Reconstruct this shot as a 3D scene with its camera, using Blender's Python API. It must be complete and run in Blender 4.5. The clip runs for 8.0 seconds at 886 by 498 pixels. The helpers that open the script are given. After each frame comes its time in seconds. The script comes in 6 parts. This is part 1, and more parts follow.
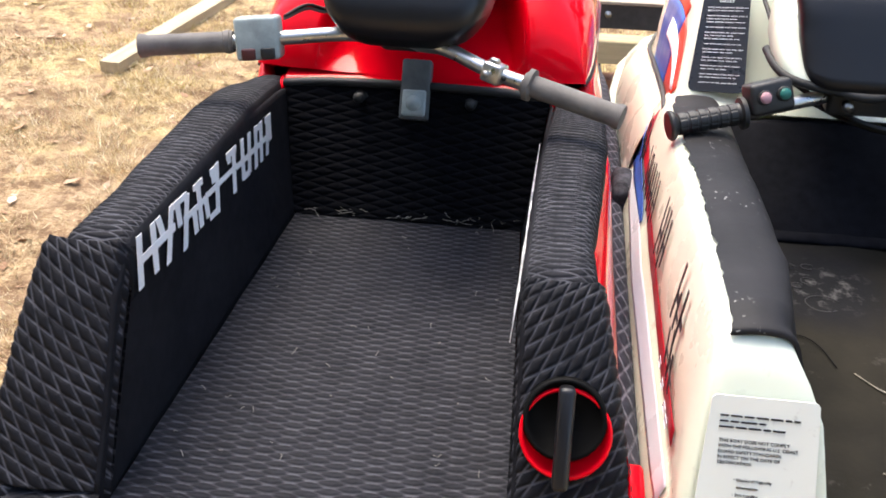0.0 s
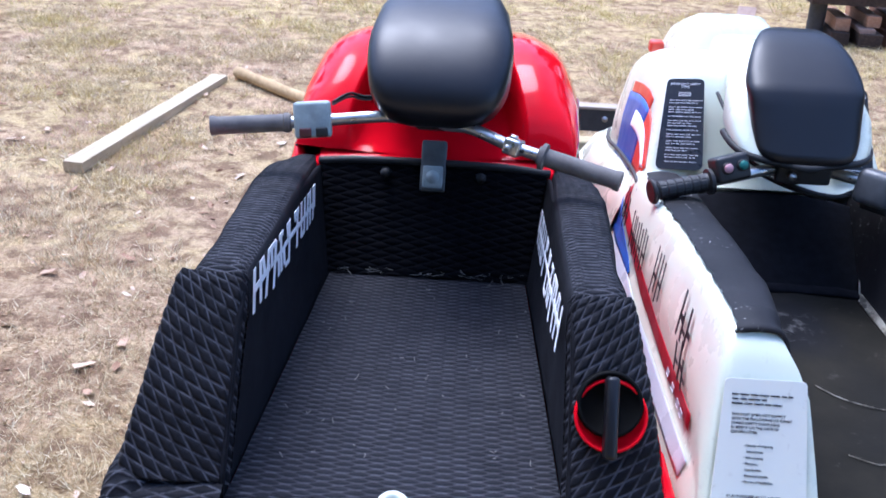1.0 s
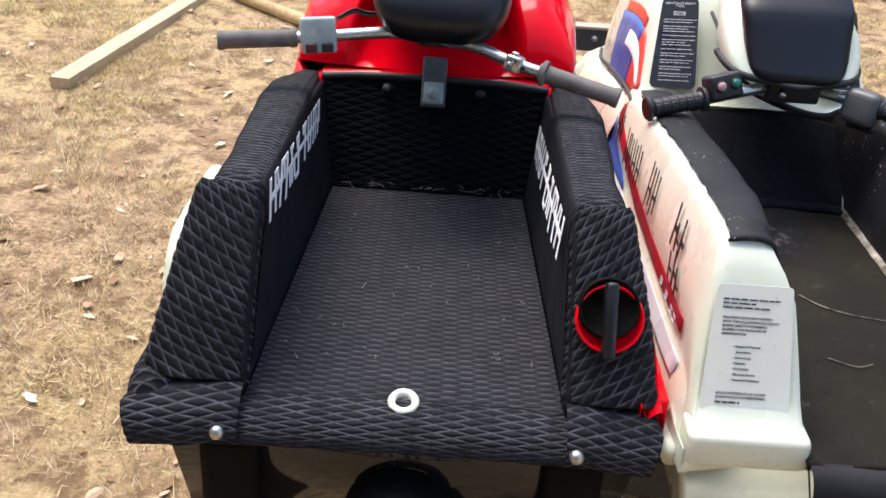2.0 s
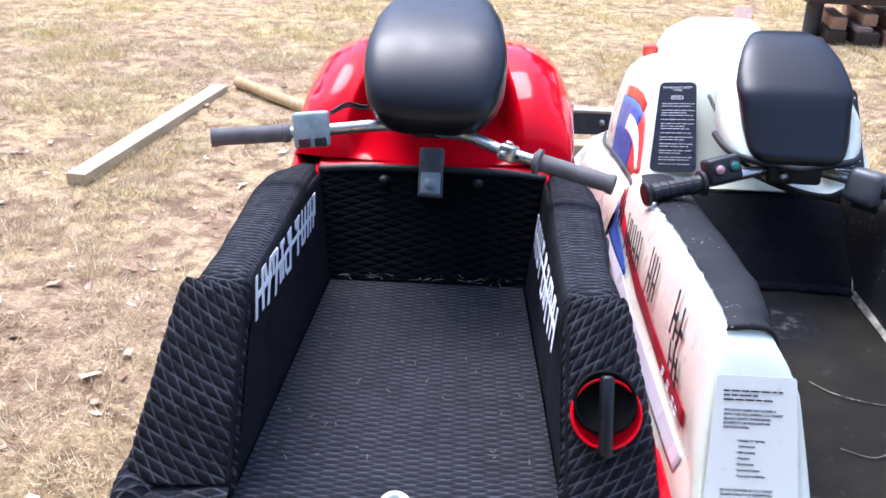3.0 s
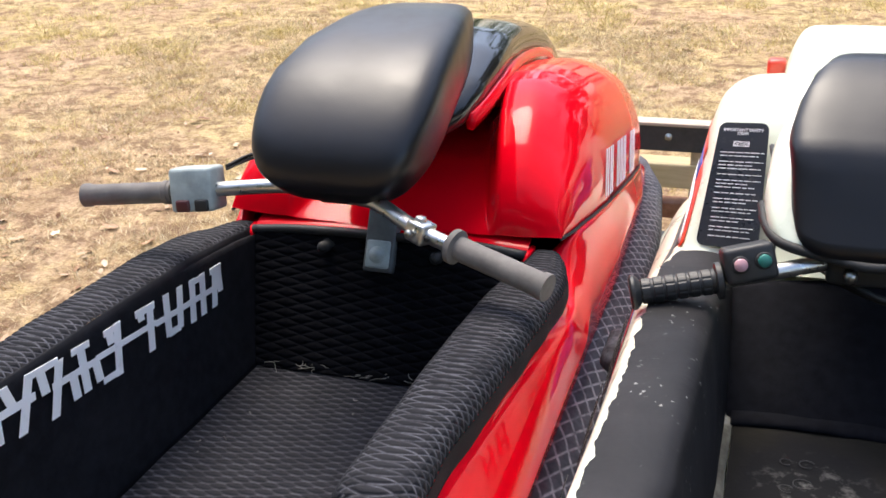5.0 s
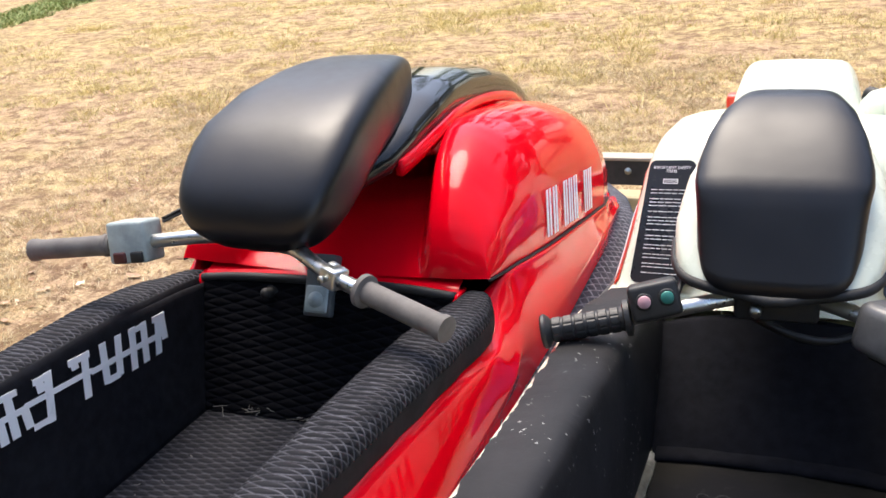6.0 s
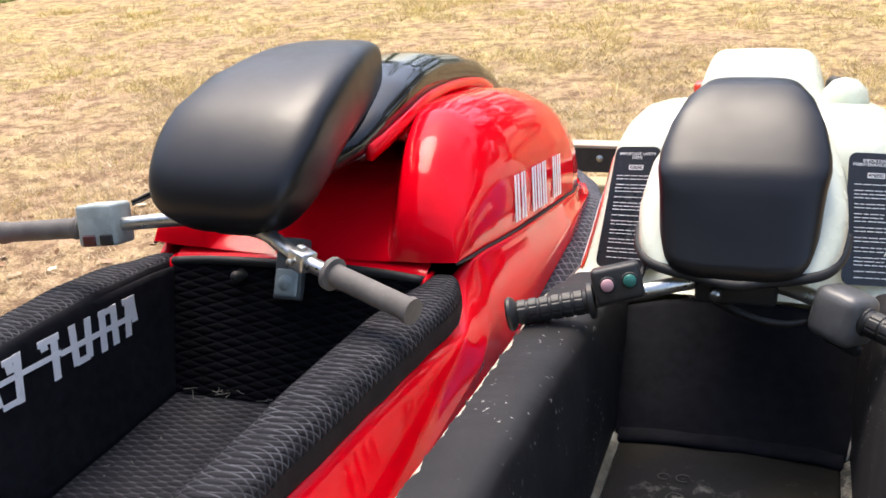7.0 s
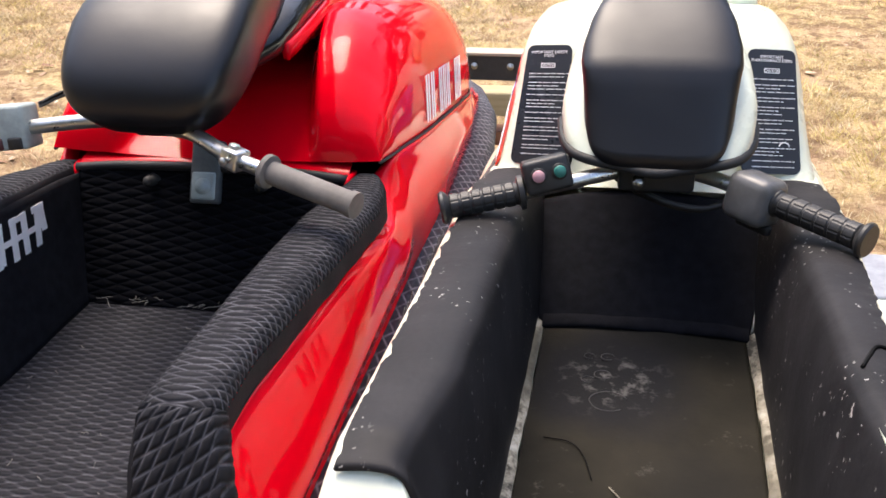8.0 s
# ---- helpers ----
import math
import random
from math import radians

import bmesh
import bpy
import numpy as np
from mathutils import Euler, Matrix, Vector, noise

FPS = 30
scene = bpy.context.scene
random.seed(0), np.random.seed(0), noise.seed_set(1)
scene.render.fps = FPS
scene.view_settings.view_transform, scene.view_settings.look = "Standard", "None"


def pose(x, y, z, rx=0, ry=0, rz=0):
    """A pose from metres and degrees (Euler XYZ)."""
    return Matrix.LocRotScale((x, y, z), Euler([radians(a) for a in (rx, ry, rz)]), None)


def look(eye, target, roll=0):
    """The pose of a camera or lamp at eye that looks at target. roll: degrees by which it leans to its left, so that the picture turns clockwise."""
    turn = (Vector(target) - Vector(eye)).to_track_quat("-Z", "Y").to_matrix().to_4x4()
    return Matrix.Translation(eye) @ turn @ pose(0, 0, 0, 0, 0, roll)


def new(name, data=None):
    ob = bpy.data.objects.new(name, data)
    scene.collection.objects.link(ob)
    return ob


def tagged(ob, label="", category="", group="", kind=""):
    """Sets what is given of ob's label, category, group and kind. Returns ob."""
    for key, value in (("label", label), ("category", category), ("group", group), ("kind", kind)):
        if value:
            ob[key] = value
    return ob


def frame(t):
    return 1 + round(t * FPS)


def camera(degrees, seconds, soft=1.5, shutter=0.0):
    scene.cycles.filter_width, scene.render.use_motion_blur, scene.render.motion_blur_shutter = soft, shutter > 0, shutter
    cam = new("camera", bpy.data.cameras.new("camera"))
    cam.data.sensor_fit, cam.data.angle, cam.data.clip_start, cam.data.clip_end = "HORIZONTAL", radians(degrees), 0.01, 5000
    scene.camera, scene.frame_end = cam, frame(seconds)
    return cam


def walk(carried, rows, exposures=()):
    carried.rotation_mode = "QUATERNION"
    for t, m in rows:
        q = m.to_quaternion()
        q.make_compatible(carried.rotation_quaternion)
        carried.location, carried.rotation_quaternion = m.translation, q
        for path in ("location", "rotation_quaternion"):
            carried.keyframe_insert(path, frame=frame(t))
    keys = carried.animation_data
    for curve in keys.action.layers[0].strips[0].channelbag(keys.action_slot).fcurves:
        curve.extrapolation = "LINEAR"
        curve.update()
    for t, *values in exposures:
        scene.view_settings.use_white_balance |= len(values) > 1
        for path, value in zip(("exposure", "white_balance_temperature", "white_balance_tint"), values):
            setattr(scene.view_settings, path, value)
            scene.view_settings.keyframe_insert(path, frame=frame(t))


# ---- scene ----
cam = camera(48.8, 8.0, 1.6, 0.08)
PATH = [
    (0, (0.25, -0.73, 1.775), (0.039, 0.974, 0.75), 1.2),
    (0.3, (0.212, -0.848, 1.815), (-0.076, 0.933, 0.964), 1.5),
    (0.5, (0.163, -0.926, 1.828), (-0.111, 0.905, 1.071), 1.7),
    (0.7, (0.122, -0.980, 1.823), (-0.048, 0.858, 1.120), 2.6),
    (1, (0.078, -1.044, 1.808), (0.029, 0.779, 0.988), 3.0),
    (1.2, (0.053, -1.072, 1.811), (0.064, 0.701, 0.885), 3.9),
    (2.3, (0.038, -1.114, 1.826), (0.034, 0.64, 0.864), 3.9),
    (2.5, (0.043, -1.111, 1.83), (0.03, 0.684, 0.948), 3.5),
    (3, (0.088, -1.076, 1.823), (0.032, 0.751, 1.012), 1.9),
    (3.2, (0.129, -1.031, 1.810), (0.052, 0.810, 1.032), 0.9),
    (3.5, (0.247, -0.943, 1.791), (0.095, 0.898, 1.024), 0.3),
    (3.8, (0.356, -0.842, 1.774), (0.137, 0.921, 0.885), 1.4),
    (4, (0.401, -0.781, 1.768), (0.09, 0.935, 0.789), -0.2),
    (4.2, (0.437, -0.709, 1.758), (0.046, 1.008, 0.800), -1.5),
    (4.5, (0.46, -0.601, 1.763), (0.047, 1.121, 0.833), -0.7),
    (5, (0.589, -0.479, 1.783), (-0.028, 1.233, 0.952), -2.8),
    (5.2, (0.642, -0.469, 1.797), (-0.022, 1.233, 0.984), -2.4),
    (6.3, (0.805, -0.439, 1.79), (0.069, 1.266, 1.049), -6.3),
    (6.5, (0.806, -0.441, 1.794), (0.075, 1.265, 1.047), -6.2),
    (7, (0.807, -0.457, 1.792), (0.125, 1.255, 1.015), -4.9),
    (7.3, (0.787, -0.482, 1.791), (0.252, 1.264, 0.982), -3.0),
    (7.5, (0.79, -0.474, 1.783), (0.319, 1.268, 0.919), -3.2),
    (7.7, (0.761, -0.502, 1.798), (0.297, 1.239, 0.894), -3.5),
    (8, (0.693, -0.526, 1.781), (0.326, 1.196, 0.834), -2.3),
]
EXPOSURES = [(0, 1.8, 6700, 10), (0.25, 1.7, 6400, 12), (0.45, 1.8, 5250, 16), (0.8, 1.55, 5000, 16), (1.0, 1.45, 5000, 16), (1.2, 1.4, 5600, 12),
             (2.6, 1.6, 6500, 10), (2.9, 1.75, 5550, 16), (3.5, 1.62, 5200, 16), (3.7, 1.6, 5900, 8), (3.9, 1.58, 6400, 6), (4.5, 1.55, 6600, 9), (7.0, 1.55, 6800, 12), (8, 1.65, 6900, 14)]
walk(cam, [(t, look(eye, target, roll)) for t, eye, target, roll in PATH], EXPOSURES)

# ---- light ----
world = bpy.data.worlds.new("sky")
scene.world = world
world.use_nodes = True
wn = world.node_tree
sky = wn.nodes.new("ShaderNodeTexSky")
sky.sky_type = "NISHITA"
sky.sun_disc = False
SUN_UP, SUN_TURN = radians(66), radians(-36)      # turn: clockwise from +y
sky.sun_elevation, sky.sun_rotation = SUN_UP, SUN_TURN
sky.air_density, sky.dust_density, sky.ozone_density = 1.0, 3.0, 1.0
wn.nodes["Background"].inputs["Strength"].default_value = 0.15
wn.links.new(sky.outputs["Color"], wn.nodes["Background"].inputs["Color"])
sun_data = bpy.data.lights.new("sun", "SUN")
sun_data.energy, sun_data.angle, sun_data.color = 1.3, radians(34), (1.0, 0.93, 0.83)
sun = new("sun", sun_data)
sun.matrix_basis = look((0, 0, 0), (-math.sin(SUN_TURN) * math.cos(SUN_UP), -math.cos(SUN_TURN) * math.cos(SUN_UP), -math.sin(SUN_UP)))


# ---- materials ----
class Mat:
    """A small builder of node materials."""

    def __init__(self, name, rough=0.5, metal=0.0, spec=0.5, coat=0.0):
        self.m = bpy.data.materials.new(name)
        self.m.use_nodes = True
        self.t = self.m.node_tree
        self.b = self.t.nodes["Principled BSDF"]
        self.b.inputs["Roughness"].default_value = rough
        self.b.inputs["Metallic"].default_value = metal
        self.b.inputs["Specular IOR Level"].default_value = spec
        self.b.inputs["Coat Weight"].default_value = coat
        self.b.inputs["Coat Roughness"].default_value = 0.05
        self.co = self.t.nodes.new("ShaderNodeTexCoord")

    def put(self, a, b):
        self.t.links.new(a, b)

    def value(self, sock, v):
        if isinstance(v, (int, float)):
            sock.default_value = v
        elif isinstance(v, (tuple, list)):
            sock.default_value = (*v, 1.0)[:len(sock.default_value)]
        else:
            self.put(v, sock)

    def noise(self, scale, detail=4.0, rough=0.6, coord="Object", stretch=None):
        n = self.t.nodes.new("ShaderNodeTexNoise")
        n.inputs["Scale"].default_value = scale
        n.inputs["Detail"].default_value = detail
        n.inputs["Roughness"].default_value = rough
        src = self.co.outputs[coord]
        if stretch:
            mp = self.t.nodes.new("ShaderNodeMapping")
            mp.inputs["Scale"].default_value = stretch
            self.put(src, mp.inputs["Vector"])
            src = mp.outputs["Vector"]
        self.put(src, n.inputs["Vector"])
        return n.outputs["Fac"]

    def voronoi(self, scale, coord="Object"):
        n = self.t.nodes.new("ShaderNodeTexVoronoi")
        n.inputs["Scale"].default_value = scale
        self.put(self.co.outputs[coord], n.inputs["Vector"])
        return n.outputs["Distance"]

    def ramp(self, fac, *stops):
        n = self.t.nodes.new("ShaderNodeValToRGB")
        e = n.color_ramp.elements
        while len(e) < len(stops):
            e.new(0.5)
        for k, (p, c) in zip(e, stops):
            k.position = p
            k.color = (*c, 1) if isinstance(c, (tuple, list)) else (c, c, c, 1)
        self.put(fac, n.inputs["Fac"])
        return n.outputs["Color"]

    def mix(self, fac, a, b, kind="MIX"):
        n = self.t.nodes.new("ShaderNodeMix")
        n.data_type, n.blend_type = "RGBA", kind
        self.value(n.inputs["Factor"], fac)
        self.value(n.inputs["A"] if False else n.inputs[6], a)
        self.value(n.inputs[7], b)
        return n.outputs[2]

    def math(self, op, a, b=0.0, c=0.0):
        n = self.t.nodes.new("ShaderNodeMath")
        n.operation = op
        for i, v in enumerate((a, b, c)):
            self.value(n.inputs[i], v)
        return n.outputs[0]

    def color(self, c):
        self.value(self.b.inputs["Base Color"], c)
        return self

    def rough(self, r):
        self.value(self.b.inputs["Roughness"], r)
        return self

    def bump(self, h, strength=0.3, dist=0.002):
        n = self.t.nodes.new("ShaderNodeBump")
        n.inputs["Strength"].default_value = strength
        n.inputs["Distance"].default_value = dist
        self.put(h, n.inputs["Height"])
        old = self.b.inputs["Normal"].links
        if old:
            self.put(old[0].from_socket, n.inputs["Normal"])
        self.put(n.outputs["Normal"], self.b.inputs["Normal"])
        return self


def foam(name, lines, dark=1.0, pale=0.10, spec=0.15, nodes=False):
    """Black closed-cell foam; lines: with the paler pressed grooves of the diamond pattern (one UV unit a diamond)."""
    m = Mat(name, rough=0.75, spec=spec)
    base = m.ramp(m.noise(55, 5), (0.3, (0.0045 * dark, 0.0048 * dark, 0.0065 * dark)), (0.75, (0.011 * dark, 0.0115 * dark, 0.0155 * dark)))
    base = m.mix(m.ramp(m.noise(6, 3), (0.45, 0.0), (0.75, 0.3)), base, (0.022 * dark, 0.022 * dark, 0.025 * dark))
    if lines:
        uv = m.t.nodes.new("ShaderNodeSeparateXYZ")
        m.put(m.co.outputs["UV"], uv.inputs[0])
        wob = m.math("MULTIPLY", m.math("SUBTRACT", m.noise(14, 2), 0.5), 0.22)
        u = m.math("ADD", uv.outputs[0], wob)
        v = uv.outputs[1]
        d1 = m.math("PINGPONG", m.math("ADD", u, v), 0.5)
        d2 = m.math("PINGPONG", m.math("SUBTRACT", u, v), 0.5)
        d = m.math("MINIMUM", d1, d2)
        line = m.ramp(d, (0.0, 1.0), (0.075, 0.55), (0.13, 0.0))
        worn = m.math("MULTIPLY", line, m.ramp(m.noise(38, 4, 0.7), (0.36, 0.12), (0.62, 1.0)))
        if nodes:
            dash = []
            for k in (0.0, 0.5):
                du, dv = m.math("PINGPONG", m.math("ADD", u, k), 0.5), m.math("PINGPONG", m.math("ADD", v, k), 0.5)
                dash.append(m.math("MULTIPLY", m.ramp(du, (0.13, 1.0), (0.24, 0.10)), m.ramp(dv, (0.07, 1.0), (0.20, 0.0))))
            worn = m.math("MULTIPLY", m.math("MAXIMUM", m.math("MAXIMUM", *dash), m.math("MULTIPLY", line, 0.4)), m.ramp(m.noise(30, 4, 0.7), (0.34, 0.35), (0.60, 1.0)))
        base = m.mix(worn, base, (pale, pale, pale * 1.15))
        m.bump(m.ramp(d, (0.0, 0.0), (0.25, 0.85), (0.5, 1.0)), 0.5, 0.003)
    m.color(base)
    m.bump(m.noise(900, 2), 0.25, 0.0006)
    m.bump(m.noise(70, 4), 0.2, 0.002)
    return m.m


M_QUILT = foam("quilted_foam", True)
M_FOAM = foam("smooth_foam", False, 0.85, spec=0.05)
M_QUILT_FLOOR = foam("trodden_quilted_foam", True, 1.2, 0.072, 0.15, True)
# same quilted foam, the bulkhead's shade put into darker base and grooves
M_QUILT_SHADED = foam("shaded_quilted_foam", True, 0.45, 0.012, 0.03)
M_WALL = foam("tray_wall_foam", False, 1.1)
M_BUMPER = foam("bumper_tread", True, 5.0, 0.26)


def paint(name, a, b, rough=0.12, coat=0.8, dirt=(0.25, 0.2, 0.15), amount=0.25, spec=0.5):
    m = Mat(name, rough=rough, spec=spec, coat=coat)
    c = m.mix(m.ramp(m.noise(3.0, 3), (0.35, 0.0), (0.7, 1.0)), a, b)
    speck = m.ramp(m.noise(38, 6, 0.7), (0.60, 0.0), (0.74, amount))
    m.color(m.mix(speck, c, dirt))
    m.rough(m.ramp(m.noise(9, 5), (0.3, rough * 0.7), (0.75, rough * 1.9)))
    m.bump(m.noise(7, 3), 0.05, 0.004)
    return m.m


M_RED = paint("red_gelcoat", (0.74, 0.001, 0.010), (0.80, 0.002, 0.014), 0.05, 0.0, (0.40, 0.03, 0.03), 0.15, 0.18)
M_WHITE = paint("white_gelcoat", (0.755, 0.795, 0.645), (0.69, 0.725, 0.585), 0.25, 0.3, (0.4, 0.36, 0.3), 0.3)
M_BLACKGLOSS = paint("black_gloss", (0.008, 0.008, 0.009), (0.014, 0.013, 0.013), 0.07, 0.0, (0.05, 0.05, 0.05), 0.3, 0.4)
M_DECAL_BLUE = paint("blue_decal", (0.02, 0.09, 0.42), (0.03, 0.12, 0.48), 0.3, 0.2)
M_DECAL_RED = paint("red_decal", (0.62, 0.05, 0.03), (0.70, 0.09, 0.04), 0.3, 0.2)
M_DECAL_WINE = paint("dark_red_stripe", (0.34, 0.008, 0.02), (0.42, 0.012, 0.03), 0.35, 0.0, spec=0.25)
M_DECAL_PINK = paint("pale_blue_decal", (0.58, 0.63, 0.72), (0.66, 0.70, 0.74), 0.3, 0.2)


def vinyl():
    m = Mat("black_vinyl", rough=0.4, spec=0.45)
    m.color(m.ramp(m.noise(5, 4), (0.3, (0.005, 0.005, 0.0065)), (0.8, (0.009, 0.009, 0.0115))))
    m.rough(m.ramp(m.noise(12, 4), (0.3, 0.33), (0.7, 0.44)))
    m.bump(m.voronoi(520), 0.08, 0.0006)
    m.bump(m.noise(9, 3), 0.12, 0.006)
    return m.m


def rubber(name, c=0.018, rough=0.6, dust=0.25, tint=(1, 1, 1), spec=0.4):
    m = Mat(name, rough=rough, spec=spec)
    base = m.ramp(m.noise(30, 5), (0.3, tuple(c * 0.75 * k for k in tint)), (0.75, tuple(c * 1.3 * k for k in tint)))
    m.color(m.mix(m.ramp(m.noise(4, 6, 0.7), (0.5, 0.0), (0.8, dust)), base, (max(0.12, c), max(0.115, c), max(0.11, c))))
    m.bump(m.noise(260, 3), 0.3, 0.0008)
    return m.m


def metal(name, c, rough=0.3, stain=0.4):
    m = Mat(name, rough=rough, metal=1.0)
    m.color(m.mix(m.ramp(m.noise(25, 6, 0.7), (0.45, 0.0), (0.75, stain)), c, tuple(k * 0.45 for k in c)))
    m.rough(m.ramp(m.noise(60, 4), (0.3, rough * 0.7), (0.8, rough * 1.7)))
    return m.m


def wood(name, a, b, scale=1.0, axis=(1, 14, 14)):
    m = Mat(name, rough=0.75, spec=0.3)
    g = m.noise(3.0 * scale, 6, 0.65, stretch=axis)
    c = m.ramp(g, (0.3, a), (0.7, b))
    m.color(m.mix(m.ramp(m.noise(2.3, 4), (0.4, 0.0), (0.75, 0.5)), c, tuple(k * 0.55 for k in a)))
    m.bump(g, 0.5, 0.003)
    return m.m


def old_mat():
    """Worn rubber floor of the white craft: dusty, olive-grey, with scuffs."""
    m = Mat("worn_floor_rubber", rough=0.8, spec=0.12)
    base = m.ramp(m.noise(7, 5), (0.3, (0.010, 0.009, 0.0063)), (0.72, (0.023, 0.020, 0.014)))
    scuff = m.ramp(m.noise(16, 6, 0.72), (0.62, 0.0), (0.74, 0.4))
    base = m.mix(scuff, base, (0.15, 0.14, 0.12))
    base = m.mix(m.ramp(m.noise(2.2, 3), (0.45, 0.0), (0.7, 0.6)), base, (0.012, 0.012, 0.012))
    # pale knee-worn patch
    d = m.t.nodes.new("ShaderNodeVectorMath")
    d.operation = "DISTANCE"
    m.put(m.co.outputs["Object"], d.inputs[0])
    d.inputs[1].default_value = (0.683, 0.65, 0.935)
    dark = m.ramp(m.math("ADD", d.outputs["Value"], m.math("MULTIPLY", m.math("SUBTRACT", m.noise(9, 4), 0.5), 0.10)), (0.09, 0.9), (0.15, 0.0))
    base = m.mix(dark, base, (0.0085, 0.0085, 0.010))
    near = m.ramp(d.outputs["Value"], (0.02, 1.0), (0.10, 0.0))
    rub = m.ramp(m.noise(42, 5, 0.7), (0.54, 0.0), (0.68, 0.6))
    m.color(m.mix(m.math("MULTIPLY", near, rub), base, (0.17, 0.165, 0.155)))
    m.bump(m.noise(120, 4), 0.4, 0.001)
    return m.m


def specked_foam():
    m = Mat("dusty_foam", rough=0.6, spec=0.22)
    base = m.ramp(m.noise(9, 5), (0.3, (0.007, 0.007, 0.008)), (0.75, (0.022, 0.021, 0.023)))
    speck = m.ramp(m.noise(110, 2, 0.5), (0.675, 0.0), (0.70, 0.95))
    far = m.ramp(m.noise(7, 3), (0.48, 0.0), (0.60, 1.0))
    m.color(m.mix(m.math("MULTIPLY", speck, far), base, (0.33, 0.32, 0.30)))
    m.bump(m.noise(700, 2), 0.25, 0.0006)
    m.bump(m.noise(14, 4), 0.35, 0.005)
    return m.m


M_VINYL = vinyl()
M_RUBBER = rubber("black_rubber")
M_GRIP_GREY = rubber("worn_grey_rubber", 0.125, 0.7, 0.4, (1.1, 1.0, 0.92))
M_BOX_GREY = rubber("grey_green_plastic", 0.40, 0.5, 0.3, (0.86, 1.0, 0.97))
M_KEYBOX = rubber("dark_grey_plastic", 0.11, 0.5, 0.3, (0.92, 1.0, 1.0))
M_FENDER_PLATE = rubber("blue_grey_plate", 0.30, 0.6, 0.3, (0.92, 0.98, 1.12))
M_DARKPLASTIC = rubber("dark_plastic", 0.02, 0.45, 0.3)
M_HOUSING = rubber("scuffed_grey_plastic", 0.10, 0.32, 0.4)
M_HULLBLACK = rubber("black_hull", 0.004, 0.6, 0.0, spec=0.08)
M_TAPE = rubber("dark_bumper_rubber", 0.05, 0.6, 0.4)
M_ALU = metal("scuffed_aluminium", (0.62, 0.62, 0.60), 0.32)
M_STEEL = metal("bolt_steel", (0.5, 0.5, 0.48), 0.35)
M_OLDMAT = old_mat()
M_DUSTY = specked_foam()
M_PINE = wood("weathered_pine", (0.44, 0.35, 0.22), (0.62, 0.52, 0.36), 1.0, (12, 1, 12))
M_BOARD = wood("pale_board", (0.50, 0.40, 0.22), (0.68, 0.56, 0.34))
M_CEDAR = wood("red_lumber", (0.22, 0.10, 0.055), (0.36, 0.18, 0.11), 1.0, (12, 1, 12))
M_PINKBOARD = wood("faded_pink_board", (0.27, 0.18, 0.14), (0.38, 0.27, 0.21), 1.0, (12, 1, 12))
M_DARKTIMBER = wood("old_dark_timber", (0.035, 0.024, 0.018), (0.09, 0.06, 0.045), 1.0, (12, 1, 12))
M_ORANGE = wood("fresh_cut_timber", (0.38, 0.19, 0.10), (0.52, 0.30, 0.18), 1.0, (12, 1, 12))
M_STICK = wood("peeled_branch", (0.42, 0.28, 0.13), (0.60, 0.43, 0.22), 1.0, (12, 1, 12))
M_IRON = rubber("brown_painted_steel", 0.05, 0.55, 0.35)
M_LETTER = paint("white_lettering", (0.94, 0.94, 0.94), (0.90, 0.90, 0.90), 0.5, 0.0, (0.3, 0.3, 0.3), 0.3)
M_INK = paint("black_ink", (0.01, 0.01, 0.012), (0.02, 0.018, 0.02), 0.4, 0.0)
M_LABEL = paint("black_label", (0.012, 0.012, 0.014), (0.02, 0.02, 0.022), 0.28, 0.1)
M_PAPER = paint("aged_label", (0.86, 0.87, 0.77), (0.82, 0.83, 0.73), 0.45, 0.0, (0.42, 0.38, 0.3), 0.5)
M_PINKBTN = paint("pink_button", (0.62, 0.34, 0.36), (0.55, 0.3, 0.33), 0.4, 0.0)
M_GREENBTN = paint("green_button", (0.02, 0.16, 0.13), (0.03, 0.2, 0.16), 0.4, 0.0)
M_THREAD = paint("pale_thread", (0.22, 0.21, 0.19), (0.15, 0.145, 0.13), 0.8, 0.0)
M_YELLOW = paint("orange_yellow_plastic", (0.62, 0.33, 0.03), (0.68, 0.38, 0.05), 0.4, 0.0, (0.25, 0.18, 0.08), 0.4)
M_REDBTN = paint("red_button", (0.07, 0.015, 0.015), (0.09, 0.02, 0.02), 0.4, 0.0)


M_SCUFF = rubber("scuffed_rubber", 0.06, 0.8, 0.5, spec=0.1)
RINGS = [(0.649, 0.705, 0.008), (0.676, 0.706, 0.010), (0.650, 0.645, 0.009), (0.670, 0.660, 0.012), (0.681, 0.597, 0.026)]


def chipped():
    m = Mat("chipped_white_paint", rough=0.65, spec=0.3)
    c = m.ramp(m.noise(26, 6, 0.7), (0.42, (0.045, 0.04, 0.03)), (0.52, (0.34, 0.31, 0.24)), (0.66, (0.62, 0.59, 0.50)))
    m.color(m.mix(m.ramp(m.noise(5, 3), (0.42, 0.0), (0.6, 0.85)), c, (0.10, 0.09, 0.065)))
    m.bump(m.noise(60, 5), 0.6, 0.003)
    return m.m


M_CAULK = chipped()
M_RUST = wood("bare_rusty_steel", (0.42, 0.34, 0.26), (0.55, 0.47, 0.38))


# ---- geometry helpers ----
PLACE = {}


def thing(name, at, label, category, group=""):
    """An Empty at the thing's base; its parts are built in world coordinates."""
    ob = new(name)
    ob.empty_display_size = 0.1
    ob.location = at
    PLACE[ob] = Matrix.Translation(at)
    return tagged(ob, label, category, group)


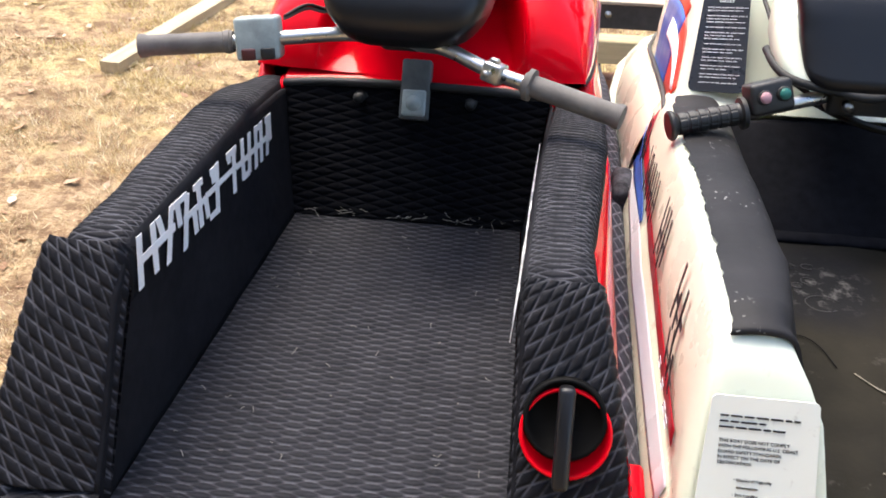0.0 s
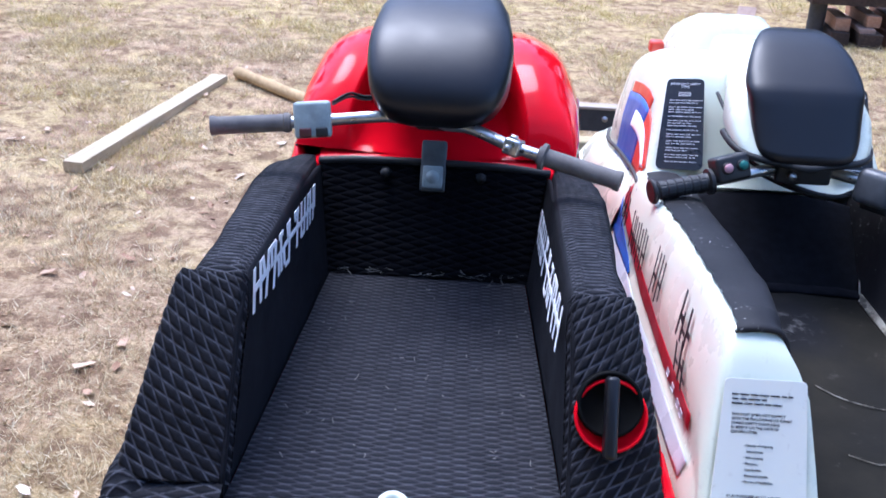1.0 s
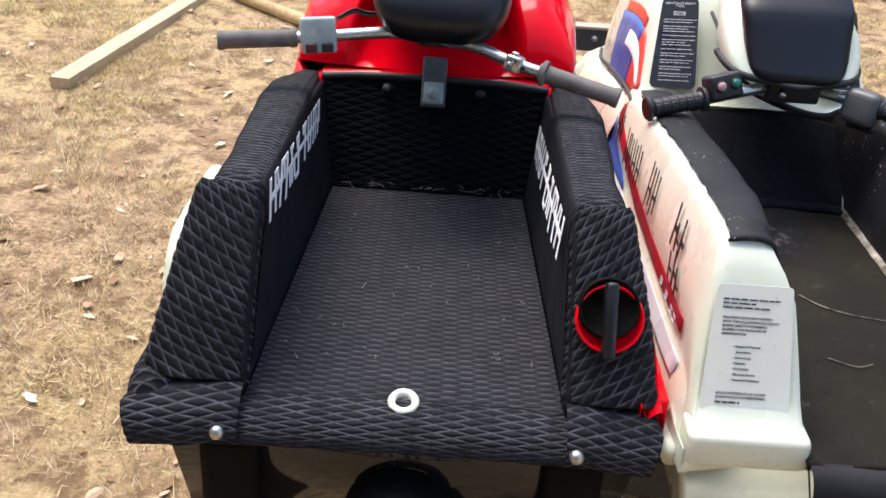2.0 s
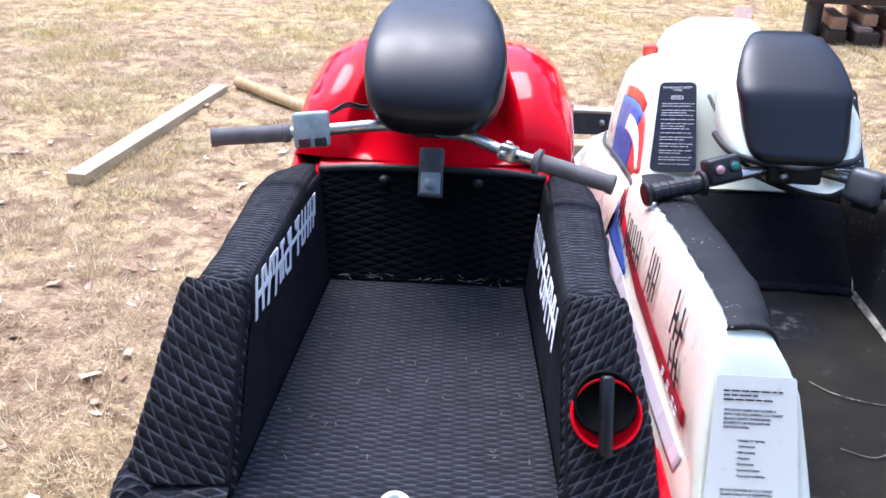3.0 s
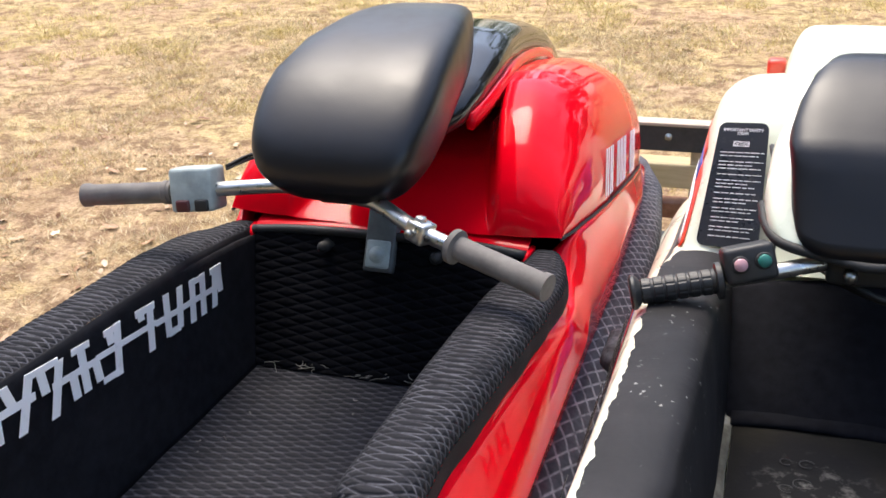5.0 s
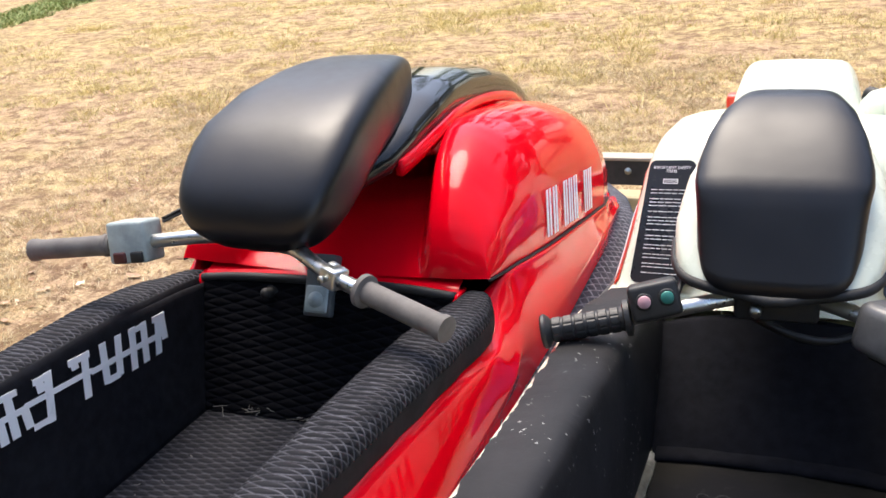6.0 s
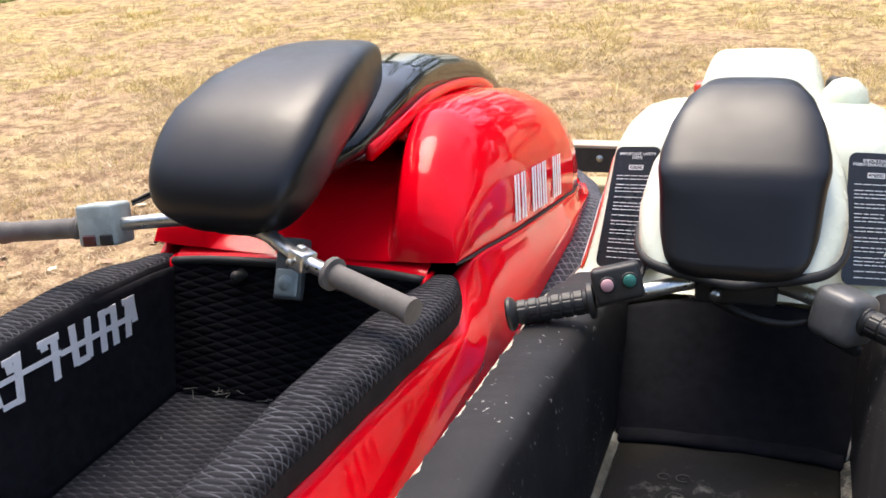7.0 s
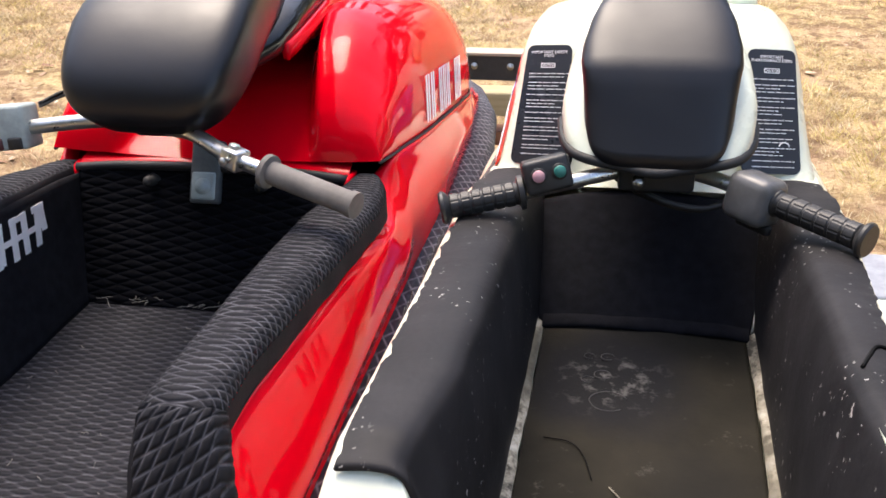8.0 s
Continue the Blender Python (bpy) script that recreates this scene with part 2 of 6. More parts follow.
def link(name, me, parent, label="", kind=""):
    ob = new(name, me)
    if parent is not None:
        ob.parent = parent
        ob.matrix_parent_inverse = PLACE.get(parent, Matrix()).inverted()
    return tagged(ob, label, kind=kind)


def part(name, bm, material, parent, label="", smooth=True, angle=None):
    """Links a bmesh as one mesh object under a thing or a part."""
    bmesh.ops.recalc_face_normals(bm, faces=bm.faces)
    if smooth:
        for f in bm.faces:
            f.smooth = True
        if angle:
            for e in bm.edges:
                if len(e.link_faces) == 2 and e.calc_face_angle(0) > radians(angle):
                    e.smooth = False
    me = bpy.data.meshes.new(name)
    bm.to_mesh(me)
    bm.free()
    me.materials.append(material)
    return link(name, me, parent, label)


def lerp(a, b, t):
    return a + (b - a) * t


def curve1(y, *pts):
    """A smooth function through (y, value) pairs, held flat beyond its ends."""
    if y <= pts[0][0]:
        return pts[0][1]
    for (a, va), (b, vb) in zip(pts, pts[1:]):
        if y <= b:
            return lerp(va, vb, (y - a) / (b - a))
    return pts[-1][1]


def spline(pts, n):
    """n + 1 points along a Catmull-Rom curve through pts."""
    p = [Vector(q) for q in pts]
    p = [2 * p[0] - p[1], *p, 2 * p[-1] - p[-2]]
    out = []
    segs = len(p) - 3
    for i in range(n + 1):
        s = min(i / n * segs, segs - 1e-6)
        k = int(s)
        t = s - k
        a, b, c, d = p[k:k + 4]
        out.append(0.5 * (2 * b + (c - a) * t + (2 * a - 5 * b + 4 * c - d) * t * t + (3 * b - a - 3 * c + d) * t ** 3))
    return out


def loft(rings, closed=True, cap=True):
    bm = bmesh.new()
    rows = [[bm.verts.new(p) for p in r] for r in rings]
    n = len(rows[0])
    for a, b in zip(rows, rows[1:]):
        for i in range(n if closed else n - 1):
            j = (i + 1) % n
            bm.faces.new((a[i], a[j], b[j], b[i]))
    if cap and closed:
        bm.faces.new(rows[0])
        bm.faces.new(rows[-1])
    return bm


def thick(bm, t):
    """Gives an open sheet a thickness."""
    bmesh.ops.recalc_face_normals(bm, faces=bm.faces)
    bmesh.ops.solidify(bm, geom=bm.faces[:], thickness=t)
    return bm


def box(x0, y0, z0, x1, y1, z1, bevel=0.004, segs=2):
    bm = bmesh.new()
    bmesh.ops.create_cube(bm, size=1)
    for v in bm.verts:
        v.co = (lerp(x0, x1, v.co.x + 0.5), lerp(y0, y1, v.co.y + 0.5), lerp(z0, z1, v.co.z + 0.5))
    if bevel:
        bmesh.ops.bevel(bm, geom=bm.edges[:], offset=bevel, segments=segs, affect="EDGES", profile=0.5)
    return bm


def moved(bm, m):
    bmesh.ops.transform(bm, matrix=m, verts=bm.verts)
    return bm


def tube(pts, radius, segs=14, n=0, radii=None):
    """A round tube along pts (n > 0: smoothed into n pieces); radii: one for each point."""
    p = spline(pts, n) if n else [Vector(q) for q in pts]
    rings = []
    side = None
    for i, c in enumerate(p):
        d = (p[min(i + 1, len(p) - 1)] - p[max(i - 1, 0)]).normalized()
        if side is None:
            side = d.orthogonal().normalized()
        side = (side - d * side.dot(d)).normalized()
        up = d.cross(side)
        r = radii[i] if radii else radius
        rings.append([c + side * (r * math.cos(k * math.tau / segs)) + up * (r * math.sin(k * math.tau / segs)) for k in range(segs)])
    return loft(rings)


def turned(a, b, prof, segs=20):
    """A turned solid from a to b; prof: (share of the way, radius)."""
    a, b = Vector(a), Vector(b)
    pts = [a.lerp(b, s) for s, _ in prof]
    d = (b - a).normalized()
    side = d.orthogonal().normalized()
    up = d.cross(side)
    return loft([[c + side * (r * math.cos(k * math.tau / segs)) + up * (r * math.sin(k * math.tau / segs)) for k in range(segs)]
                 for c, (_, r) in zip(pts, prof)])


def quilt_h(u, v, depth):
    """Height of the diamond pattern at (u, v), in diamonds."""
    p, q = u + v, u - v
    d1, d2 = np.abs(p - np.round(p)), np.abs(q - np.round(q))
    d = np.minimum(d1, d2) / 0.5
    return depth * (np.clip(d * 1.9, 0, 1) ** 0.6 - 1.0)


def sheet(name, fn, nu, nv, ulen, vlen, material, parent, depth=0.0022, thickness=0.008, label="", u0=0.0, v0=0.0, flip=False, rough=0.0, dia=(0.057, 0.0165), rot=0.0):
    """A mat laid along fn(s, t), ulen by vlen metres, quilted in diamonds of that size, with a skirt round its edge."""
    s = np.linspace(0, 1, nu + 1)
    t = np.linspace(0, 1, nv + 1)
    P = np.array([[fn(a, b) for a in s] for b in t], dtype=float)
    du, dv = np.gradient(P, axis=1), np.gradient(P, axis=0)
    N = np.cross(du, dv)
    N /= np.maximum(np.linalg.norm(N, axis=2, keepdims=True), 1e-9)
    if flip:
        N = -N
    U, V = np.meshgrid(u0 + s * ulen, v0 + t * vlen)
    ca, sa = math.cos(radians(rot)), math.sin(radians(rot))
    U, V = (U * ca + V * sa) / dia[0], (V * ca - U * sa) / dia[1]
    base = P.copy()
    if depth:
        P = P + N * quilt_h(U, V, depth)[..., None]
    if rough:
        wob = np.array([[noise.noise((p[0] * 14, p[1] * 14, p[2] * 14)) for p in row] for row in base])
        P = P + N * (wob * rough)[..., None]
    nvx = (nu + 1) * (nv + 1)
    idx = np.arange(nvx).reshape(nv + 1, nu + 1)
    q = np.stack([idx[:-1, :-1], idx[:-1, 1:], idx[1:, 1:], idx[1:, :-1]], -1).reshape(-1, 4)
    if flip:
        q = q[:, ::-1]
    rim = np.concatenate([idx[0, :], idx[1:, -1], idx[-1, -2::-1], idx[-2:0, 0]])
    low = (base - N * thickness).reshape(-1, 3)[rim]
    k = np.arange(len(rim))
    k2 = np.roll(k, -1)
    skirt = np.stack([rim, nvx + k, nvx + k2, rim[k2]], -1)
    if flip:
        skirt = skirt[:, ::-1]
    verts = np.concatenate([P.reshape(-1, 3), low])
    faces = np.concatenate([q, skirt])
    me = bpy.data.meshes.new(name)
    me.from_pydata(verts.tolist(), [], faces.tolist())
    uv = np.concatenate([np.stack([U.ravel(), V.ravel()], -1), np.stack([U.ravel(), V.ravel()], -1)[rim]])
    lay = me.uv_layers.new(name="UVMap")
    vi = np.empty(len(me.loops), dtype=np.int32)
    me.loops.foreach_get("vertex_index", vi)
    lay.data.foreach_set("uv", uv[vi].ravel().astype(np.float32))
    me.polygons.foreach_set("use_smooth", np.ones(len(me.polygons), dtype=bool))
    me.materials.append(material)
    me.update()
    return link(name, me, parent, label)


def bent_pad(path, half_w, half_t, nl=36, na=40, ex=0.42, el=0.5):
    """A rounded pad bent along a path in the y-z plane: half_w, half_t are functions of the share of its length."""
    pts = spline(path, 200)
    rings = []
    for i in range(1, nl):
        ph = -math.pi / 2 + math.pi * i / nl
        l = math.copysign(abs(math.sin(ph)) ** el, math.sin(ph))
        k = abs(math.cos(ph)) ** el
        s = (l + 1) / 2
        j = min(199, int(s * 200))
        c = pts[j].lerp(pts[j + 1], s * 200 - j)
        d = (pts[min(j + 2, 200)] - pts[max(j - 1, 0)]).normalized()
        up = Vector((1, 0, 0)).cross(d)
        ring = []
        for m in range(na):
            a = math.tau * m / na
            cx = math.copysign(abs(math.cos(a)) ** ex, math.cos(a))
            cz = math.copysign(abs(math.sin(a)) ** ex, math.sin(a))
            ring.append(c + Vector((1, 0, 0)) * (half_w(s) * k * cx) + up * (half_t(s) * k * cz))
        rings.append(ring)
    return loft(rings)


def bars(frame_m, items, z=0.0):
    """Flat rectangles (x0, y0, x1, y1, slant) in a plane given by a pose, as thin raised shapes."""
    bm = bmesh.new()
    for x0, y0, x1, y1, sl in items:
        q = [(x0, y0), (x1, y0), (x1 + sl, y1), (x0 + sl, y1)]
        lo = [bm.verts.new(frame_m @ Vector((x, y, z))) for x, y in q]
        hi = [bm.verts.new(frame_m @ Vector((x, y, z + 0.0008))) for x, y in q]
        bm.faces.new(hi)
        for i in range(4):
            j = (i + 1) % 4
            bm.faces.new((lo[i], lo[j], hi[j], hi[i]))
    return bm


def words(name, text, size, m, material, parent, align="CENTER", spacing=1.0):
    cu = bpy.data.curves.new(name, "FONT")
    cu.body, cu.size, cu.align_x, cu.space_line, cu.extrude, cu.resolution_u = text, size, align, spacing, 0.0003, 2
    tmp = bpy.data.objects.new(name, cu)
    me = bpy.data.meshes.new_from_object(tmp)
    bpy.data.objects.remove(tmp)
    bpy.data.curves.remove(cu)
    me.transform(m)
    me.materials.clear()
    me.materials.append(material)
    return link(name, me, parent)


def facing(origin, right, up):
    """The pose of a plane with that right and up direction."""
    r = Vector(right).normalized()
    u = Vector(up)
    u = (u - r * u.dot(r)).normalized()
    n = r.cross(u)
    return Matrix((( r.x, u.x, n.x, origin[0]), (r.y, u.y, n.y, origin[1]), (r.z, u.z, n.z, origin[2]), (0, 0, 0, 1)))


# ---- ground ----
def ground_material():
    m = Mat("dry_ground", rough=0.95, spec=0.08)
    fib = m.math("MAXIMUM", m.noise(30, 7, 0.8, stretch=(1, 3.2, 1)), m.noise(30, 7, 0.8, stretch=(3.2, 1, 1)))
    straw = m.ramp(fib, (0.42, (0.20, 0.13, 0.07)), (0.52, (0.56, 0.39, 0.22)), (0.60, (0.80, 0.62, 0.38)), (0.72, (0.92, 0.78, 0.54)))
    dirt = m.ramp(m.noise(26, 8, 0.78), (0.32, (0.26, 0.17, 0.095)), (0.5, (0.66, 0.47, 0.30)), (0.7, (0.88, 0.70, 0.47)))
    c = m.mix(m.ramp(m.noise(1.1, 6, 0.68), (0.44, 0.0), (0.60, 0.9)), straw, dirt)
    sep = m.t.nodes.new("ShaderNodeSeparateXYZ")
    m.put(m.co.outputs["Object"], sep.inputs[0])
    far = m.math("MULTIPLY", m.ramp(m.math("DIVIDE", sep.outputs[1], 14.0), (0.30, 0.0), (0.75, 1.0)), 0.10)
    gold = m.ramp(m.math("ADD", m.noise(0.7, 7, 0.72), far), (0.46, 0.0), (0.60, 0.85))
    c = m.mix(gold, c, m.ramp(fib, (0.43, (0.46, 0.34, 0.14)), (0.56, (0.72, 0.57, 0.28)), (0.72, (0.88, 0.77, 0.48))))
    spots = m.ramp(m.noise(3.6, 7, 0.78), (0.54, 0.0), (0.63, 0.8))
    c = m.mix(spots, c, m.ramp(m.noise(50, 5, 0.8), (0.35, (0.16, 0.095, 0.05)), (0.65, (0.48, 0.33, 0.19))))
    bare = m.ramp(m.noise(1.9, 6, 0.7), (0.50, 0.0), (0.62, 0.75))
    c = m.mix(bare, c, m.ramp(m.noise(60, 6, 0.8), (0.35, (0.22, 0.13, 0.075)), (0.5, (0.56, 0.38, 0.24)), (0.66, (0.80, 0.61, 0.41))))
    litter = m.ramp(m.noise(13, 8, 0.82), (0.57, 0.0), (0.66, 0.8))
    c = m.mix(litter, c, (0.12, 0.072, 0.045))
    c = m.mix(m.ramp(m.noise(7, 5, 0.72), (0.41, 0.75), (0.53, 0.0)), c, (0.19, 0.11, 0.065))
    c = m.mix(m.ramp(m.noise(2.6, 5, 0.7), (0.36, 0.5), (0.50, 0.0)), c, (0.22, 0.13, 0.08))
    m.color(m.mix(1.0, c, (0.86, 0.85, 0.84), "MULTIPLY"))
    m.bump(m.noise(60, 8, 0.75), 0.9, 0.02)
    m.bump(m.noise(9, 5), 0.3, 0.03)
    return m.m


def blade_material(name, a, b, c):
    m = Mat(name, rough=0.8, spec=0.15)
    geo = m.t.nodes.new("ShaderNodeNewGeometry")
    m.color(m.ramp(geo.outputs["Random Per Island"], (0.0, a), (0.5, b), (1.0, c)))
    return m.m


M_GROUND = ground_material()
M_STRAW = blade_material("dry_grass_blades", (0.28, 0.19, 0.09), (0.58, 0.46, 0.26), (0.80, 0.69, 0.46))
M_LEAF = blade_material("fallen_leaf", (0.13, 0.06, 0.03), (0.42, 0.26, 0.16), (0.70, 0.54, 0.40))
M_GREEN = blade_material("green_grass_blades", (0.14, 0.20, 0.05), (0.28, 0.34, 0.12), (0.44, 0.47, 0.21))
M_SHRUB = blade_material("shrub_leaves", (0.06, 0.12, 0.03), (0.14, 0.25, 0.06), (0.28, 0.40, 0.13))


def ground_z(x, y):
    return 0.03 * noise.noise((x * 0.35, y * 0.35, 3.0)) + 0.012 * noise.noise((x * 2.1, y * 2.1, 7.0))


def build_ground():
    def axis(lo, hi, step, far):
        a = list(np.arange(lo, hi + 1e-6, step))
        s = step
        while a[-1] < far:
            s *= 1.35
            a.append(a[-1] + s)
        s = step
        while a[0] > -far:
            s *= 1.35
            a.insert(0, a[0] - s)
        return a
    xs, ys = axis(-7, 6, 0.12, 600), axis(-3, 13, 0.12, 600)
    verts = [(x, y, ground_z(x, y) if abs(x) < 40 and abs(y) < 60 else 0.0) for y in ys for x in xs]
    n = len(xs)
    faces = [(j * n + i, j * n + i + 1, (j + 1) * n + i + 1, (j + 1) * n + i) for j in range(len(ys) - 1) for i in range(n - 1)]
    me = bpy.data.meshes.new("ground")
    me.from_pydata(verts, [], faces)
    me.polygons.foreach_set("use_smooth", np.ones(len(me.polygons), dtype=bool))
    me.materials.append(M_GROUND)
    return tagged(new("ground", me), "dry straw-coloured yard with bare dirt and leaf litter", "ground", kind="structure")


ground = build_ground()


def blades(name, count, x0, x1, y0, y1, material, label, keep, height=(0.02, 0.06), seed=1, width=0.004, lean=2.6):
    """Many single grass blades as one object."""
    rng = np.random.default_rng(seed)
    v, f = [], []
    while len(f) < count:
        x, y = rng.uniform(x0, x1), y0 + (y1 - y0) * rng.random() ** 1.25
        if rng.random() > keep(x, y):
            continue
        z = ground_z(x, y)
        h = rng.uniform(*height)
        a, b = rng.uniform(0, math.tau), rng.uniform(0, math.tau)
        l = h * rng.uniform(0.5, lean)
        w = width * (0.6 + 0.9 * rng.random()) * (1 + y * 0.12)
        k = len(v)
        dx, dy = math.cos(a) * w, math.sin(a) * w
        v += [(x - dx, y - dy, z - 0.004), (x + dx, y + dy, z - 0.004), (x + math.cos(b) * l, y + math.sin(b) * l, z + h)]
        f.append((k, k + 1, k + 2))
    me = bpy.data.meshes.new(name)
    me.from_pydata(v, [], f)
    me.materials.append(material)
    return tagged(new(name, me), label, "grass", kind="stuff")


def tuft(x, y):
    a = noise.noise((x * 1.3, y * 1.3, 1.0)) + 0.6 * noise.noise((x * 4.0, y * 4.0, 2.0))
    return max(0.015, min(1.0, 0.22 + 1.6 * a))


blades("dry_grass", 130000, -4.6, 4.6, 0.2, 8.0, M_STRAW, "short dry straw-coloured grass in uneven tufts on the yard", tuft, (0.008, 0.030), 3, 0.0017, 2.8)
blades("dry_grass", 16000, -12, 8.0, 6.0, 18.0, M_STRAW, "far dry yellow grass in patches across the yard", tuft, (0.012, 0.04), 5, 0.0016, 2.0)
blades("green_grass", 9000, -13.5, -9.8, 9.0, 17.0, M_GREEN, "thin strip of green grass at the edge of the yard",
       lambda x, y: 1.0 if -1.2 < x + 10.5 + 0.18 * (y - 10.5) + 0.25 * noise.noise((x * 2, y * 2, 4.0)) < 0.0 else 0.0, (0.02, 0.07), 6, 0.006)


def tufts(name, count, per, x0, x1, y0, y1, height, material, label, seed, spread=0.05, width=0.0016):
    """Clumps of dry grass, each of blades that fan out from one root."""
    rng = np.random.default_rng(seed)
    v, f = [], []
    made = 0
    while made < count:
        x, y = rng.uniform(x0, x1), rng.uniform(y0, y1)
        if rng.random() > tuft(x + 3.0, y):
            continue
        made += 1
        size = rng.uniform(0.5, 1.3)
        for _ in range(per):
            px, py = x + rng.normal(0, spread * size), y + rng.normal(0, spread * size)
            h = rng.uniform(*height) * size
            b = math.atan2(py - y, px - x) + rng.normal(0, 0.9)
            l = h * rng.uniform(0.3, 1.7)
            a = rng.uniform(0, math.tau)
            w = width * rng.uniform(0.7, 1.5)
            z = ground_z(px, py)
            k = len(v)
            v += [(px - math.cos(a) * w, py - math.sin(a) * w, z - 0.004), (px + math.cos(a) * w, py + math.sin(a) * w, z - 0.004),
                  (px + math.cos(b) * l, py + math.sin(b) * l, z + h)]
            f.append((k, k + 1, k + 2))
    me = bpy.data.meshes.new(name)
    me.from_pydata(v, [], f)
    me.materials.append(material)
    return tagged(new(name, me), label, "grass", kind="stuff")


M_PALE = blade_material("pale_straw", (0.46, 0.34, 0.17), (0.70, 0.57, 0.34), (0.88, 0.78, 0.55))
M_GOLD = blade_material("golden_grass", (0.42, 0.33, 0.10), (0.68, 0.56, 0.22), (0.86, 0.75, 0.40))
tufts("grass_tufts", 900, 46, -4.2, -0.5, 0.3, 7.5, (0.015, 0.05), M_PALE, "pale tufts of dry grass beside the trailer", 12)
tufts("grass_tufts", 500, 40, -0.5, 5.0, 3.2, 8.5, (0.015, 0.05), M_PALE, "pale tufts of dry grass beyond the trailer", 13)
tufts("grass_tufts", 500, 60, -9.0, 7.0, 6.0, 15.0, (0.03, 0.08), M_GOLD, "golden patches of dry grass across the yard", 14, 0.12, 0.003)
tufts("grass_tufts", 1500, 34, -8.0, 4.0, 3.5, 12.0, (0.015, 0.045), M_GOLD, "low yellow clumps of dry grass on the open yard", 16, 0.06, 0.0022)
tufts("grass_tufts", 160, 60, 1.5, 4.5, 1.0, 5.0, (0.02, 0.07), M_GOLD, "golden clumps of dry grass beside the trailer", 15, 0.07, 0.002)


def leaf_mesh(name, n, rng, spread):
    """Curled dead leaves; spread gives place and size."""
    v, f = [], []
    for _ in range(n):
        x, y, z, size = spread(rng)
        turn, tip, curl = rng.uniform(0, math.tau), rng.uniform(-0.5, 0.5), rng.uniform(-0.5, 0.6)
        m = Matrix.Translation((x, y, z)) @ Euler((tip, rng.uniform(-0.4, 0.4), turn)).to_matrix().to_4x4()
        k = len(v)
        for s, w in ((-1, 0.06), (-0.5, 0.42), (0.1, 0.52), (0.6, 0.3), (1, 0.02)):
            for q in (-1, 0, 1):
                v.append(m @ Vector((s * size, q * w * size, curl * size * (0.5 * s * s + 0.7 * abs(q) * w))))
        for r in range(4):
            for q in range(2):
                o = k + r * 3 + q
                f.append((o, o + 1, o + 4, o + 3))
    me = bpy.data.meshes.new(name)
    me.from_pydata([tuple(p) for p in v], [], f)
    me.materials.append(M_LEAF)
    return me


def near_leaf(rng):
    x, y = rng.uniform(-3.6, -0.6), rng.uniform(0.2, 6.0)
    if rng.random() < 0.3:
        x, y = rng.uniform(-3.6, 4.5), rng.uniform(3.0, 8.0)
    return x, y, ground_z(x, y) + 0.008, 0.007 + 0.024 * rng.random() ** 2.2


tagged(new("leaf_litter", leaf_mesh("leaf_litter", 1000, np.random.default_rng(8), near_leaf)), "brown and bleached fallen leaves scattered over dry grass", "leaves", kind="stuff")


def dead_leaf(rng):
    """One crumpled dead leaf with a lobed edge."""
    n, r = 9, rng.uniform(0.014, 0.034)
    v, f = [(0, 0, 0.004)], []
    for ring, k in ((0.55, 0), (1.0, 1)):
        for i in range(n):
            a = math.tau * i / n
            q = r * ring * (0.72 + 0.28 * math.cos(a) ** 2 + (rng.uniform(-0.28, 0.25) if k else 0.0))
            v.append((q * math.cos(a) * 1.35, q * math.sin(a) * 0.8, 0.003 + rng.uniform(0, 0.5) * q * (0.5 if not k else 0.6)))
    for i in range(n):
        p = (i + 1) % n
        f.append((0, 1 + i, 1 + p))
        f.append((1 + i, 1 + n + i, 1 + n + p, 1 + p))
    me = bpy.data.meshes.new("leaf")
    me.from_pydata(v, [], f)
    me.materials.append(M_DEADLEAF)
    return me


def dead_leaf_material():
    m = Mat("bleached_leaf", rough=0.7, spec=0.25)
    info = m.t.nodes.new("ShaderNodeObjectInfo")
    c = m.ramp(info.outputs["Random"], (0.0, (0.20, 0.09, 0.05)), (0.28, (0.42, 0.25, 0.15)), (0.45, (0.62, 0.45, 0.31)), (0.75, (0.70, 0.57, 0.42)), (1.0, (0.84, 0.74, 0.60)))
    m.color(m.mix(m.ramp(m.noise(70, 4), (0.4, 0.0), (0.7, 0.4)), c, (0.42, 0.29, 0.18)))
    return m.m


M_DEADLEAF = dead_leaf_material()
leaf_rng = np.random.default_rng(21)
leaf_kinds = [dead_leaf(leaf_rng) for _ in range(9)]
for i in range(110):
    x, y = leaf_rng.uniform(-2.9, -0.62), leaf_rng.uniform(0.2, 5.2)
    if i % 5 == 0:
        x, y = leaf_rng.uniform(1.5, 4.0), leaf_rng.uniform(1.5, 6.0)
    ob = new("leaf", leaf_kinds[i % 9])
    ob.matrix_basis = pose(x, y, ground_z(x, y) + 0.010, leaf_rng.uniform(-14, 14), leaf_rng.uniform(-14, 14), leaf_rng.uniform(0, 360))
    ob.parent = ground


# ---- lumber lying on the yard ----
def lumber(name, a, b, w, h, material, label, base=0.0, category="plank"):
    a, b = Vector((*a, 0)), Vector((*b, 0))
    d = b - a
    bm = box(-w / 2, -d.length / 2, 0, w / 2, d.length / 2, h, 0.003, 1)
    me = bpy.data.meshes.new(name)
    bmesh.ops.recalc_face_normals(bm, faces=bm.faces)
    bm.to_mesh(me)
    bm.free()
    me.materials.append(material)
    ob = new(name, me)
    c = (a + b) / 2
    ob.matrix_basis = pose(c.x, c.y, base + ground_z(c.x, c.y) - 0.004, 0, 0, math.degrees(math.atan2(-d.x, d.y)))
    return tagged(ob, label, category)


lumber("plank", (-2.00, 3.68), (-1.72, 5.60), 0.11, 0.06, M_PINE, "weathered pale timber lying on dry grass")


